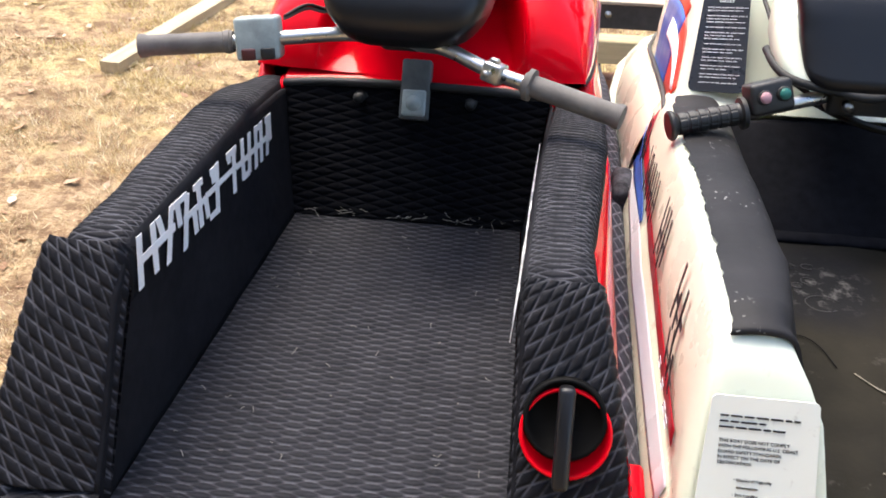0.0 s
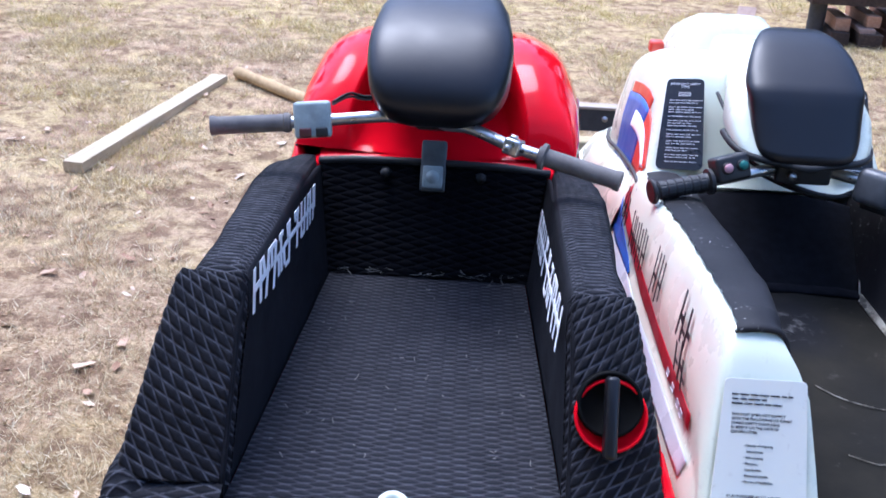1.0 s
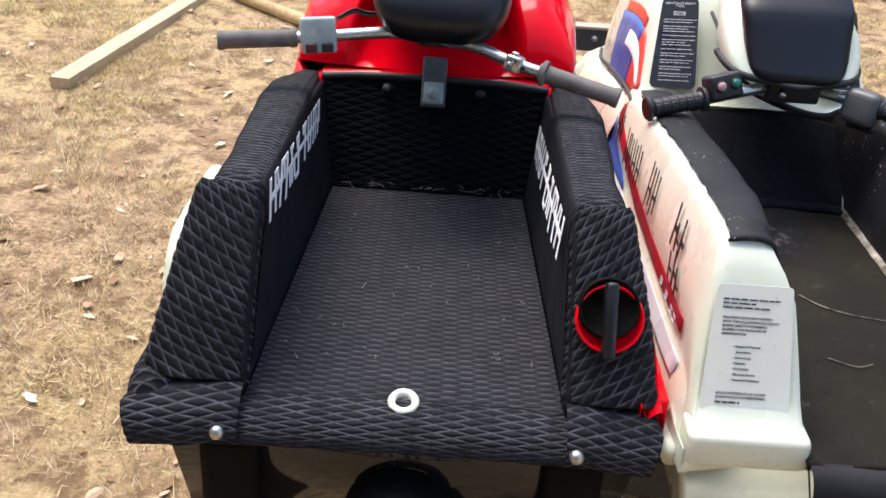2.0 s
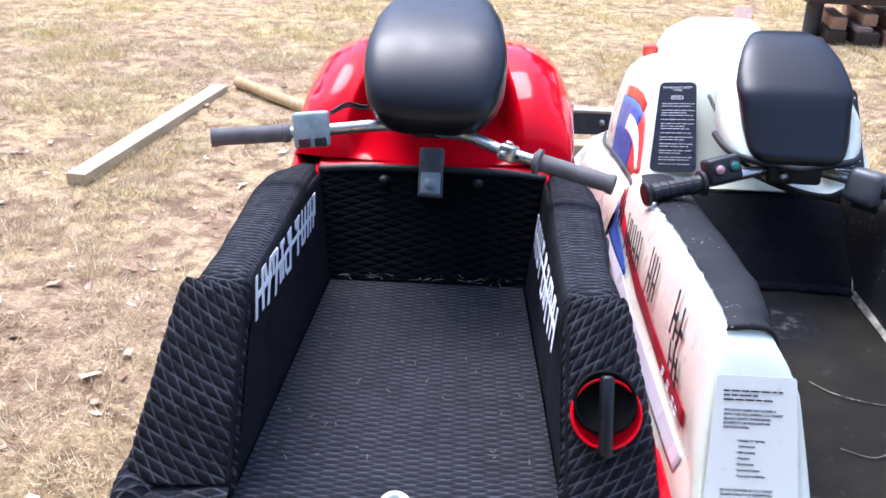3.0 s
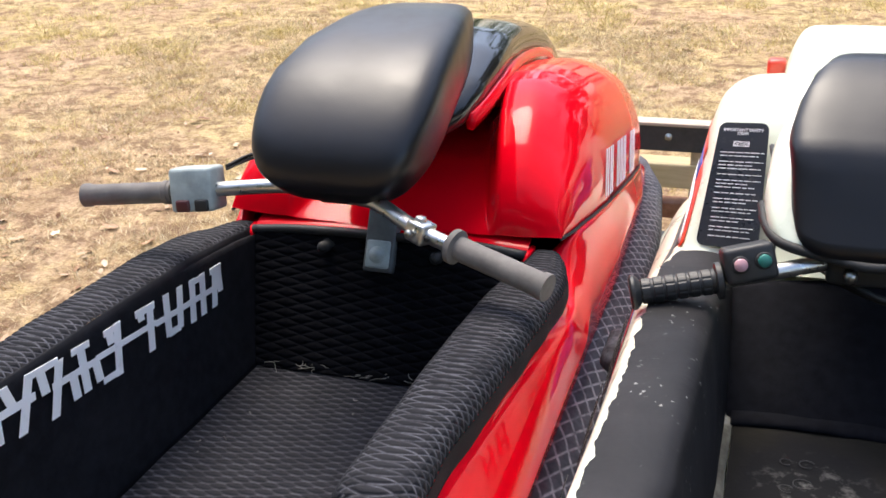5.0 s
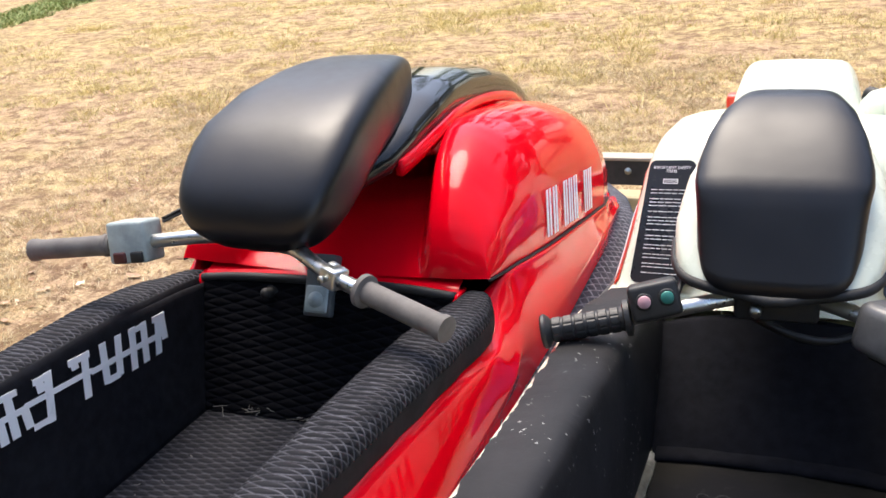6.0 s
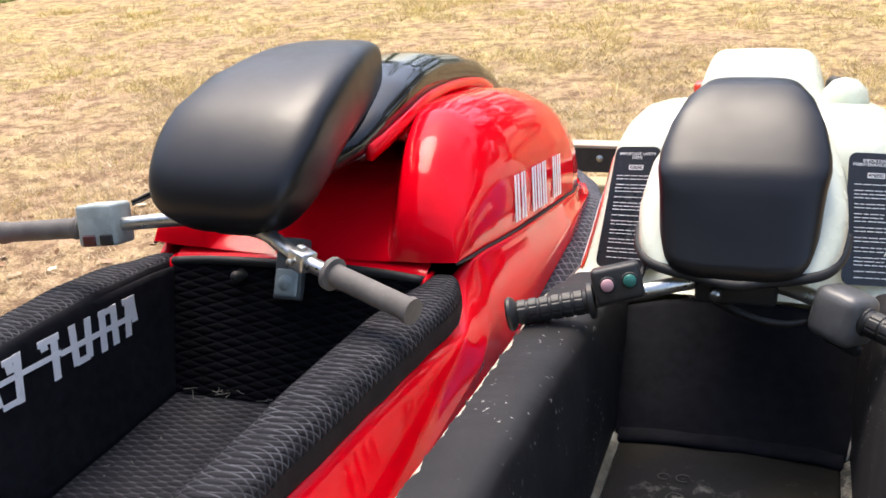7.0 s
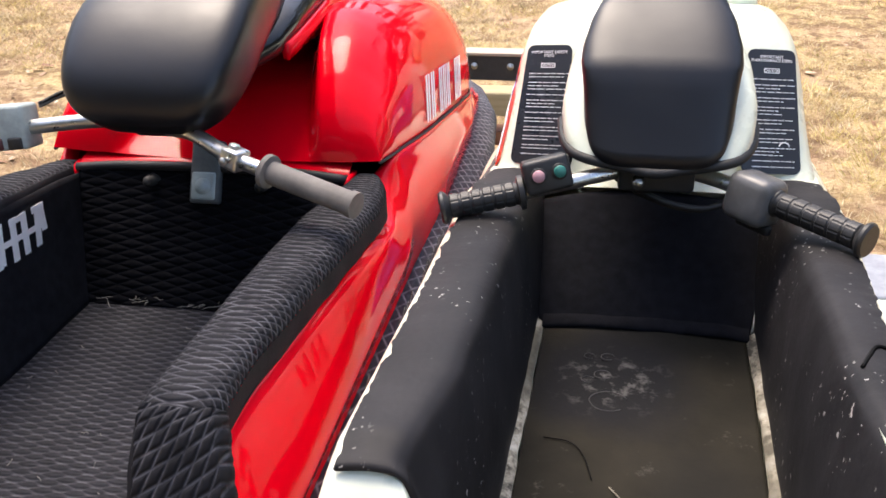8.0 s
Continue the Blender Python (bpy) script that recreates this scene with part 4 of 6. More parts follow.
# stern gear below the mat
part("transom", box(-0.335, 0.045, 0.60, 0.335, 0.10, 0.885, 0.012, 3), M_HULLBLACK, red, "black transom")
part("ride_plate", box(-0.13, -0.10, 0.60, 0.13, 0.05, 0.63, 0.008, 2), M_HULLBLACK, red)
part("jet_nozzle", loft([[Vector((0.0 + r * math.cos(a * math.tau / 24), y, 0.735 + r * math.sin(a * math.tau / 24))) for a in range(24)]
                               for y, r in ((0.02, 0.085), (-0.03, 0.085), (-0.06, 0.075), (-0.10, 0.062), (-0.10, 0.052), (-0.04, 0.05))], cap=False), M_HULLBLACK, red, "dark jet nozzle")
for sd in (-1, 1):
    part("sponson", box(sd * 0.26 - 0.05, 0.02, 0.62, sd * 0.26 + 0.05, 0.09, 0.85, 0.02, 3), M_HULLBLACK, red)

# filler hatch in the right ramp
HN = Vector((0.0, -0.86, 0.51)).normalized()
HC = Vector((0.286, 0.079, 1.072))
hatch = part("hatch_recess", turned(HC - HN * 0.004, HC + HN * 0.007, ((0, 0.050), (0.8, 0.050), (1, 0.0485), (1, 0.046), (0.2, 0.044)), 36), M_RED, red, "round red recess cut in the ramp pad")
HK = HC + Vector((-0.002, 0.0072, 0.0135))
# black cap, coloured darker still to stand in for shade in the recess
cap = part("filler_cap", turned(HK - HN * 0.004, HK + HN * 0.009, ((0, 0.0455), (0.6, 0.0455), (1, 0.0435), (1, 0.040), (0.45, 0.038)), 32), M_HULLBLACK, hatch, "black screw cap, darkened for the shade of its recess")
hm = facing(HK + HN * 0.003 + Vector((0, -0.004, -0.010)), (1, 0, 0), (0, 0.51, 0.86))
kn = box(-0.009, -0.062, 0, 0.009, 0.048, 0.030, 0.006, 3)
part("cap_handle", moved(kn, hm), M_VINYL, hatch, "long black grip of the cap")

# black pole cover and chin pad
def pole_cover():
    rings = []
    for y, w, zt, zb in [(0.84, 0.085, 1.345, 1.290), (0.93, 0.130, 1.368, 1.300), (1.0, 0.139, 1.384, 1.315), (1.14, 0.134, 1.401, 1.320), (1.25, 0.122, 1.404, 1.316), (1.40, 0.106, 1.389, 1.298), (1.55, 0.094, 1.358, 1.272), (1.70, 0.083, 1.313, 1.235), (1.83, 0.071, 1.257, 1.18), (1.95, 0.056, 1.190, 1.12), (2.05, 0.040, 1.120, 1.05), (2.11, 0.02, 1.060, 1.01)]:
        rings.append((y, w, zt, zb))
    out = []
    for y in smooth_stations(0.84, 2.11, 56):
        w, zt, zb = (curve1(y, *[(r[0], r[k]) for r in rings]) for k in (1, 2, 3))
        ring = []
        for i in range(28):
            a = math.tau * i / 28
            cx, cz = math.copysign(abs(math.cos(a)) ** 0.6, math.cos(a)), math.copysign(abs(math.sin(a)) ** 0.75, math.sin(a))
            ring.append(Vector((w * cx, y, (zt + zb) / 2 + (zt - zb) / 2 * cz)))
        out.append(ring)
    return loft(out)


pole = part("handle_pole", pole_cover(), M_BLACKGLOSS, red, "glossy black pole cover")
# black body added under the cover to keep light out of the gap
part("pole_core", bent_pad([(0, 0.80, 1.300), (0, 1.1, 1.300), (0, 1.5, 1.262), (0, 1.95, 1.11)], lambda s: 0.055, lambda s: 0.032, 20, 16), M_HULLBLACK, pole)
for sd in (1, -1):
    rim = [(0.945, 0.136, 1.322), (1.0, 0.143, 1.329), (1.14, 0.138, 1.335), (1.25, 0.126, 1.332), (1.40, 0.110, 1.314), (1.55, 0.098, 1.288), (1.70, 0.087, 1.251), (1.80, 0.077, 1.212)]
    part("pole_rim", loft([[Vector((sd * (x + dx), y, z + dz)) for dx, dz in ((-0.012, 0.012), (0.001, 0.010), (0.004, -0.004), (0.0, -0.016), (-0.010, -0.014))] for y, x, z in [(p.x, p.y, p.z) for p in spline(rim, 40)]]), M_RED, pole, "red lower rim of the pole cover")
part("chin_pad", bent_pad([(0.006, 0.680, 1.282), (0.006, 0.730, 1.343), (0.006, 0.83, 1.397), (0.006, 0.96, 1.417), (0.003, 1.10, 1.418), (0.0, 1.215, 1.405)],
                          lambda s: curve1(s, (0, 0.129), (0.3, 0.138), (0.45, 0.133), (0.6, 0.118), (0.8, 0.092), (1, 0.074)),
                          lambda s: curve1(s, (0, 0.050), (0.35, 0.062), (0.7, 0.062), (1, 0.052)), 44, 48, 0.43, 0.5), M_VINYL, red, "smooth black vinyl chin pad")

# handlebars of the red craft
RB = [(-0.40, 0.672, 1.256), (-0.25, 0.693, 1.266), (-0.12, 0.712, 1.278), (-0.07, 0.722, 1.278), (-0.03, 0.728, 1.270), (0.03, 0.722, 1.268), (0.075, 0.695, 1.272), (0.146, 0.655, 1.257), (0.24, 0.623, 1.241), (0.333, 0.592, 1.226)]
bar = part("handlebar", tube(RB, 0.0111, 16, 60), M_ALU, red, "bare scuffed aluminium handlebar")


def grip(parent, a, b, material, flange, r=0.0165, label=""):
    prof = [(0.0, r * 0.9), (0.0, r * 1.12), (0.06, r * 1.12), (0.09, r), (0.90, r), (0.915, flange), (0.965, flange), (0.97, r * 1.05), (1.0, r)]
    return part("grip", turned(a, b, prof, 22), material, parent, label, angle=40)


def block_grip(parent, a, b, inner, rows=6, r=0.0178):
    """A rubber grip with raised blocks between ring and length grooves, flared at the outer end a and flanged at b."""
    a, b = Vector(a), Vector(b)
    d = (b - a).normalized()
    side = d.orthogonal().normalized()
    up = d.cross(side)
    length = (b - a).length
    ends = [(0.0, 0.012), (0.0, 0.0215), (0.003, 0.0245), (0.007, 0.0245), (0.012, 0.020), (0.015, 0.0156)]
    stations = [(s, rr, False) for s, rr in ends]
    step = (length - 0.030) / rows
    for i in range(rows):
        s0 = 0.016 + i * step
        stations += [(s0, r - 0.0013, False), (s0 + 0.0012, r, True), (s0 + step - 0.0042, r, True), (s0 + step - 0.003, r - 0.0013, False)]
    stations += [(length - 0.012, r, False), (length - 0.010, inner, False), (length - 0.003, inner, False), (length, r, False)]
    rings = []
    for s, rr, blocks in stations:
        ring = []
        for k in range(48):
            q = rr - (0.0009 if blocks and k % 6 == 0 else 0.0)
            ang = k * math.tau / 48
            ring.append(a + d * s + side * (q * math.cos(ang)) + up * (q * math.sin(ang)))
        rings.append(ring)
    return part("grip", loft(rings), M_DARKPLASTIC, parent, "black rubber grip with raised blocks", angle=25)


grip(bar, (-0.408, 0.6710, 1.2555), (-0.262, 0.6915, 1.265), M_GRIP_GREY, 0.0185, label="worn grey-brown rubber grip")
grip(bar, (0.341, 0.5890, 1.2245), (0.196, 0.6383, 1.2486), M_GRIP_GREY, 0.024, label="worn grey rubber grip with a flange")
swm = facing((-0.223, 0.700, 1.268), (0.98, 0.14, 0.07), (0, 0.25, 1))
sw = part("switch_box", moved(box(-0.034, -0.030, -0.027, 0.034, 0.036, 0.027, 0.006, 3), swm), M_BOX_GREY, bar, "grey-green plastic start switch box")
for k, (dx, mt) in enumerate(((-0.014, M_REDBTN), (0.016, M_DARKPLASTIC))):
    c = swm @ Vector((dx, -0.020, 0.026))
    part("switch_button", moved(box(-0.011, -0.009, -0.002, 0.011, 0.009, 0.006, 0.003, 2), swm @ Matrix.Translation((dx, -0.020, 0.025))), mt, sw)
clm = facing((0.150, 0.6530, 1.2565), (0.90, -0.40, -0.16), (0, 0.2, 1))
cl = part("lever_clamp", moved(box(-0.016, -0.015, -0.015, 0.016, 0.015, 0.015, 0.004, 2), clm), M_ALU, bar, "cast aluminium clamp")
part("clamp_screw", moved(turned((-0.004, -0.002, 0.012), (-0.004, -0.002, 0.027), ((0, 0.005), (0.5, 0.005), (0.52, 0.006), (0.7, 0.0055)), 10), clm), M_STEEL, cl)
part("clamp_lug", moved(box(-0.010, 0.008, -0.005, 0.004, 0.021, 0.007, 0.003, 2), clm), M_ALU, cl)
part("clamp_hole", moved(turned((0.022, 0.0, 0.0105), (0.022, 0.0, 0.0125), ((0, 0.004), (1, 0.004)), 12), clm), M_RUBBER, cl)
part("bar_mount", box(-0.035, 0.715, 1.256, 0.045, 0.775, 1.290, 0.010, 3), M_DARKPLASTIC, red, "dark clamp under the chin pad")
for k in range(2):
    part("switch_cable", tube([(-0.192, 0.735, 1.292 + 0.004 * k), (-0.165, 0.775, 1.298 + 0.006 * k), (-0.135, 0.79, 1.290 + 0.005 * k), (-0.08, 0.80, 1.30)], 0.0028, 8, 16), M_RUBBER if k else M_GRIP_GREY, red)

# key box on the bulkhead
km = facing((-0.002, 0.878, 1.130), (1, 0, 0), (0, 0.47, 0.88))
kb = part("key_box", moved(box(-0.026, -0.054, -0.01, 0.026, 0.052, 0.020, 0.005, 3), km), M_KEYBOX, red, "dark grey plastic switch box on the bulkhead")
part("key_plate", moved(box(-0.021, -0.048, 0.018, 0.021, -0.002, 0.026, 0.004, 2), km), M_BOX_GREY, kb)
part("key_knob", moved(turned((0, -0.026, 0.024), (0, -0.026, 0.036), ((0, 0.014), (0.3, 0.014), (0.4, 0.010), (1, 0.009)), 20), km), M_BOX_GREY, kb)
for px in (-0.10, 0.098):
    part("bulkhead_knob", turned((px, 0.872, 1.112), (px, 0.838, 1.124), ((0, 0.014), (0.25, 0.014), (0.3, 0.009), (0.8, 0.010), (1, 0.005)), 14), M_RUBBER, red)

# slanted white shapes along the tray walls
STROKES = [(0.000, 0.006, 0.0, 1.0), (0.047, 0.046, 0.0, 1.0), (0.078, 0.063, 0.45, 1.0), (0.085, 0.107, -0.08, 1.0), (0.131, 0.124, 0.42, 1.0), (0.142, 0.160, -0.16, 0.92), (0.185, 0.181, -0.06, 0.5),
           (0.206, 0.200, -0.05, 0.94), (0.232, 0.226, 0.0, 0.5), (0.262, 0.258, 0.62, 0.98), (0.272, 0.277, -0.14, 1.0), (0.349, 0.352, -0.08, 1.0), (0.331, 0.328, 0.72, 1.0), (0.393, 0.392, 0.0, 1.0), (0.423, 0.428, 0.02, 1.0),
           (0.458, 0.462, -0.04, 1.0), (0.488, 0.490, -0.02, 1.0), (0.520, 0.527, 0.0, 1.0), (0.540, 0.536, 0.30, 1.0)]


def letter_shapes(m, length, h):
    """Slanted strokes in a row, joined by one long stroke, as on the mat's printed band; at the far end they stand closer."""
    k, w = length / 0.552, 0.0148
    bm = bars(m, [(a * k, h * lo, a * k + w, h * hi, (b - a) * k) for a, b, lo, hi in STROKES])
    joins = [(0.01, 0.12, 0.44, 0.60), (0.12, 0.165, 0.86, 1.0), (0.15, 0.235, 0.40, 0.54), (0.19, 0.225, 0.84, 0.98), (0.235, 0.37, 0.44, 0.57), (0.255, 0.285, 0.84, 0.98), (0.245, 0.28, -0.12, 0.02),
             (0.325, 0.37, 0.84, 1.0), (0.37, 0.54, 0.40, 0.54), (0.40, 0.43, -0.02, 0.14), (0.46, 0.50, 0.84, 0.98), (0.52, 0.552, 0.84, 1.0)]
    extra = bars(m, [(a * k, h * lo, b * k, h * hi, 0.0) for a, b, lo, hi in joins], 0.0003)
    me = bpy.data.meshes.new("tmp")
    extra.to_mesh(me)
    extra.free()
    bm.from_mesh(me)
    bpy.data.meshes.remove(me)
    return bm


for sd in (-1, 1):
    o, e = Vector((-0.2215, 0.176, 1.137)), Vector((-0.2255, 0.722, 1.067))
    m = facing(o, e - o, (0, 0, 1))
    if sd > 0:
        o, e = Vector((0.2160, 0.205, 1.092)), Vector((0.2175, 0.775, 1.022))
        m = facing(o, e - o, (0.10, 0, 1)) @ Matrix.Diagonal((1, 1, -1, 1))
    part("lettering", letter_shapes(m, (e - o).length, 0.066), M_LETTER, red, "slanted white strokes printed on the black mat", smooth=False)

# registration bars on the hood side
for y in (1.150, 1.190, 1.264, 1.302, 1.340, 1.424, 1.460):
    o = Vector((seam_x(y) + 0.0055, y, seam_z(y) + 0.016))
    m = facing(o, (seam_x(y + 0.04) - seam_x(y), 0.04, seam_z(y + 0.04) - seam_z(y)), (-0.03, 0.0, 1))
    part("number_bar", bars(m, [(0, 0, 0.011, 0.088, -0.006), (0.018, 0, 0.028, 0.088, -0.006)]), M_LETTER, hood, smooth=False)
part("hood_vent", turned((0.186, 1.665, 1.205), (0.188, 1.669, 1.2275), ((0, 0.026), (1, 0.025)), 20), M_RUBBER, hood, "dark oval vent hole")


# frayed threads along the floor mat's front edge and loose straw on the mats
def wisps(seed, n, place, size, r):
    rng = random.Random(seed)
    out = bmesh.new()
    for _ in range(n):
        p = Vector(place(rng))
        a = rng.uniform(0, math.tau)
        l = rng.uniform(*size)
        pts = [p]
        for k in range(3):
            a += rng.uniform(-0.8, 0.8)
            pts.append(pts[-1] + Vector((math.cos(a) * l / 3, math.sin(a) * l / 3, rng.uniform(-0.002, 0.004))))
        bm = tube(pts, r, 4, 5)
        me = bpy.data.meshes.new("tmp")
        bm.to_mesh(me)
        bm.free()
        out.from_mesh(me)
        bpy.data.meshes.remove(me)
    return out


part("frayed_threads", wisps(3, 34, lambda r: (r.uniform(-0.19, 0.19), 0.768 - 0.012 * r.random() ** 2, 0.934 + 0.008 * r.random()), (0.008, 0.034), 0.0005), M_THREAD, red, "pale frayed threads")["kind"] = "stuff"
straw = part("straw_bits", wisps(7, 34, lambda r: (r.uniform(-0.2, 0.2), 0.06 + 0.68 * r.random(), 0.935), (0.003, 0.010), 0.0006), M_THREAD, None)
tagged(straw, "small pale bits of straw on the black tray mat", "straw", kind="stuff")


# ---- white craft ----
WX = 0.728
white = thing("watercraft", (WX, 1.1, 0.615), "white stand-up watercraft with worn black foam and red and blue decals", "watercraft", "two watercraft on the trailer")
part("lower_hull", lower_hull(WX, -0.02, 0.88), M_WHITE, white, "white lower hull")


def w_rail_z(y):
    return curve1(y, (-0.03, 0.952), (0.0, 0.965), (0.02, 0.985), (0.09, 1.150), (0.125, 1.190), (0.17, 1.197), (0.5, 1.165), (0.9, 1.118), (1.02, 1.095))


def w_out(y):
    """Half-breadth of the top edge of the white gunwale."""
    return curve1(y, (-0.03, 0.322), (0.02, 0.310), (0.13, 0.292), (0.5, 0.287), (0.9, 0.292), (1.05, 0.268))


def w_half(y, side):
    """The starboard gunwale is a little narrower than the port one."""
    return w_out(y) - (curve1(y, (0.0, 0.030), (0.3, 0.034), (0.45, 0.029), (0.7, 0.018), (0.95, 0.012), (1.05, 0.0)) if side > 0 else 0.0)


def w_in(y):
    return curve1(y, (-0.03, 0.160), (0.02, 0.166), (0.05, 0.176), (0.08, 0.188), (0.11, 0.214), (0.14, 0.225), (0.3, 0.205), (1.05, 0.195))


def w_floor(y):
    return curve1(y, (0.0, 0.166), (0.8, 0.162))


def w_beam(y):
    return min(beam(max(y, 0)), curve1(y, (-0.03, 0.330), (0.15, 0.342), (0.5, 0.345), (1.2, 0.348)))


def w_side(y, side):
    """The outer side from the bond line up: a rounded flange, an upright band, then the leaning flank."""
    b, zb, zr, xo = w_beam(y), bond_z(y), w_rail_z(y), w_half(y, side)
    zm = min(1.0, zr - 0.05)
    return [(b, zb - 0.01), (b, zb + 0.035), (lerp(b, xo, 0.10), lerp(zb, zm, 0.55)), (lerp(b, xo, 0.36), lerp(zb, zm, 0.84)), (lerp(b, xo, 0.48), zm), (lerp(b, xo, 0.50), lerp(zm, zr, 0.30)), (lerp(b, xo, 0.62), lerp(zm, zr, 0.55)), (lerp(b, xo, 0.90), lerp(zm, zr, 0.88))]


def w_side_x(y, z, side=-1):
    pr = w_side(y, side)
    return curve1(z, *[(q, x) for x, q in pr])


def w_flank(side):
    rings = []
    for y in smooth_stations(-0.03, 1.06, 60):
        zr, xo = w_rail_z(y), w_half(y, side)
        k = 0.020 if y > 0.14 else 0.0
        pr = w_side(y, side) + [(xo - 0.004, zr - 0.006), (xo - 0.016, zr - 0.001), (xo - 0.05, zr - 0.001), (w_in(y) + 0.006 + k, zr - 0.003), (w_in(y) - 0.006 + k, zr - 0.016), (lerp(w_in(y), w_floor(y), 0.5) + k, lerp(zr, 0.93, 0.4)), (w_floor(y) + 0.004 + k, 0.925)]
        rings.append(spline([Vector((WX + side * x, y, z)) for x, z in pr], 56))
    bm = loft(rings, closed=False)
    bm.faces.new([v for v in bm.verts][:57])
    return bm


for sd in (-1, 1):
    part("gunwale", w_flank(sd), M_WHITE, white, "white gelcoat gunwale")
    # bond strip
    part("bond_strip", tube([(WX + sd * (w_beam(y) + 0.002), y, bond_z(y) - 0.006) for y in smooth_stations(0.0, 2.29, 70)], 0.017, 10), M_WHITE, white, "white edge strip of the hull")
    part("stern_block", box(min(WX + sd * 0.152, WX + sd * 0.326), -0.036, 0.905, max(WX + sd * 0.152, WX + sd * 0.326), 0.03, 0.962, 0.012, 3), M_WHITE, white)

    def w_rail_pad(s, t, sd=sd):
        y = lerp(0.122, 1.005, t)
        zr = w_rail_z(y)
        ragged = 0.006 * noise.noise((y * 30, 2 + sd, 0)) + 0.004 * noise.noise((y * 75, 5 + sd, 0))
        xo, xi, xf = w_half(y, sd) - (0.010 if sd < 0 else 0.003) + ragged, w_in(y) - 0.004, w_floor(y) + 0.004
        pr = [(xo, zr + 0.004), (lerp(xo, xi, 0.5), zr + 0.008), (xi + 0.004, zr + 0.002), (xi - 0.010, zr - 0.025), (lerp(xi, xf, 0.75), lerp(zr, 0.94, 0.5)), (xf, 0.940)]
        k = min(4.9999, s * 5)
        i = int(k)
        f = k - i
        p = [pr[max(i - 1, 0)], pr[i], pr[i + 1], pr[min(i + 2, 5)]]
        q = [0.5 * (2 * p[1][j] + (p[2][j] - p[0][j]) * f + (2 * p[0][j] - 5 * p[1][j] + 4 * p[2][j] - p[3][j]) * f * f + (3 * p[1][j] - p[0][j] - 3 * p[2][j] + p[3][j]) * f ** 3) for j in (0, 1)]
        return Vector((WX + sd * q[0], y, q[1]))
    sheet("rail_foam", w_rail_pad, 40, 160, 0.36, 0.9, M_DUSTY, white, 0, 0.006, "dusty black foam padding with a torn edge", flip=sd > 0, rough=0.002)
    part("floor_edge", loft([[Vector((WX + sd * (w_floor(y) + dx), y, 0.934 + dz)) for dx, dz in ((-0.007 - 0.005 * noise.noise((y * 22, 4 + sd, 0)), 0.0), (-0.004, 0.004), (0.002, 0.008), (0.010, 0.006))] for y in smooth_stations(0.06, 0.79, 30)], closed=False), M_CAULK, white, "bare chipped edge beside the floor mat")


def w_floor_fn(s, t):
    y = lerp(-0.045, 0.805, t)
    return Vector((WX + lerp(-1, 1, s) * (w_floor(y) - 0.008), y, 0.934 + 0.003 * noise.noise((s * 4, t * 6, 9))))


sheet("floor_mat", w_floor_fn, 50, 90, 0.33, 0.8, M_OLDMAT, white, 0, 0.006, "worn dusty rubber floor mat", rough=0.002)


def w_stern(s, t):
    a = lerp(0, 1.6, t)
    return Vector((WX + lerp(-0.155, 0.155, s), -0.040 - 0.04 * math.sin(a), 0.895 + 0.038 * math.cos(a)))


sheet("stern_foam", w_stern, 30, 14, 0.31, 0.1, M_DUSTY, white, 0, 0.01, "black foam over the stern edge", flip=True)


def w_wall(s, t):
    x = lerp(-1, 1, s)
    return Vector((WX + x * lerp(0.164, 0.200, t), lerp(0.797, 1.005, t ** 1.1) - 0.03 * x * x * t, lerp(0.930, 1.075 - 0.018 * x * x, t)))


sheet("bulkhead_foam", w_wall, 40, 30, 0.34, 0.25, M_FOAM, white, 0, 0.006, "black foam on the tray bulkhead", rough=0.002)
part("bulkhead_foot", loft([[Vector((WX + x, y - 0.010 * abs(x / 0.16) ** 3, z + 0.0025 * noise.noise((x * 30, y * 20, 1.0)))) for y, z in ((0.786, 0.934), (0.785, 0.937), (0.788, 0.941), (0.794, 0.944), (0.803, 0.945), (0.812, 0.944))] for x in smooth_stations(-0.158, 0.158, 30)], closed=False), M_FOAM, white, "worn foam strip along the foot of the bulkhead")
part("bulkhead_bead", tube([(WX + 0.163, 0.795, 0.938), (WX + 0.176, 0.855, 0.985), (WX + 0.190, 0.925, 1.03), (WX + 0.196, 0.965, 1.055)], 0.0022, 6, 14), M_CAULK, white)
part("bulkhead_bead", tube([(WX - 0.196, 0.975, 1.060), (WX - 0.192, 0.955, 1.045), (WX - 0.188, 0.935, 1.030)], 0.003, 6, 8), M_WHITE, white)


def w_crown(y):
    return curve1(y, (1.0, 1.075), (1.03, 1.09), (1.06, 1.135), (1.10, 1.205), (1.14, 1.268), (1.17, 1.298), (1.22, 1.315), (1.3, 1.310), (1.5, 1.270), (1.7, 1.220), (1.9, 1.160), (2.05, 1.09), (2.17, 1.0), (2.25, 0.92))


def w_seam_x(y):
    return curve1(y, (1.0, 0.278), (1.1, 0.272), (1.3, 0.272), (1.6, 0.265), (1.85, 0.235), (2.05, 0.18), (2.2, 0.09), (2.25, 0.03))


def w_seam_z(y):
    return curve1(y, (1.0, 1.07), (1.3, 1.035), (1.65, 0.965), (2.0, 0.90), (2.25, 0.86))


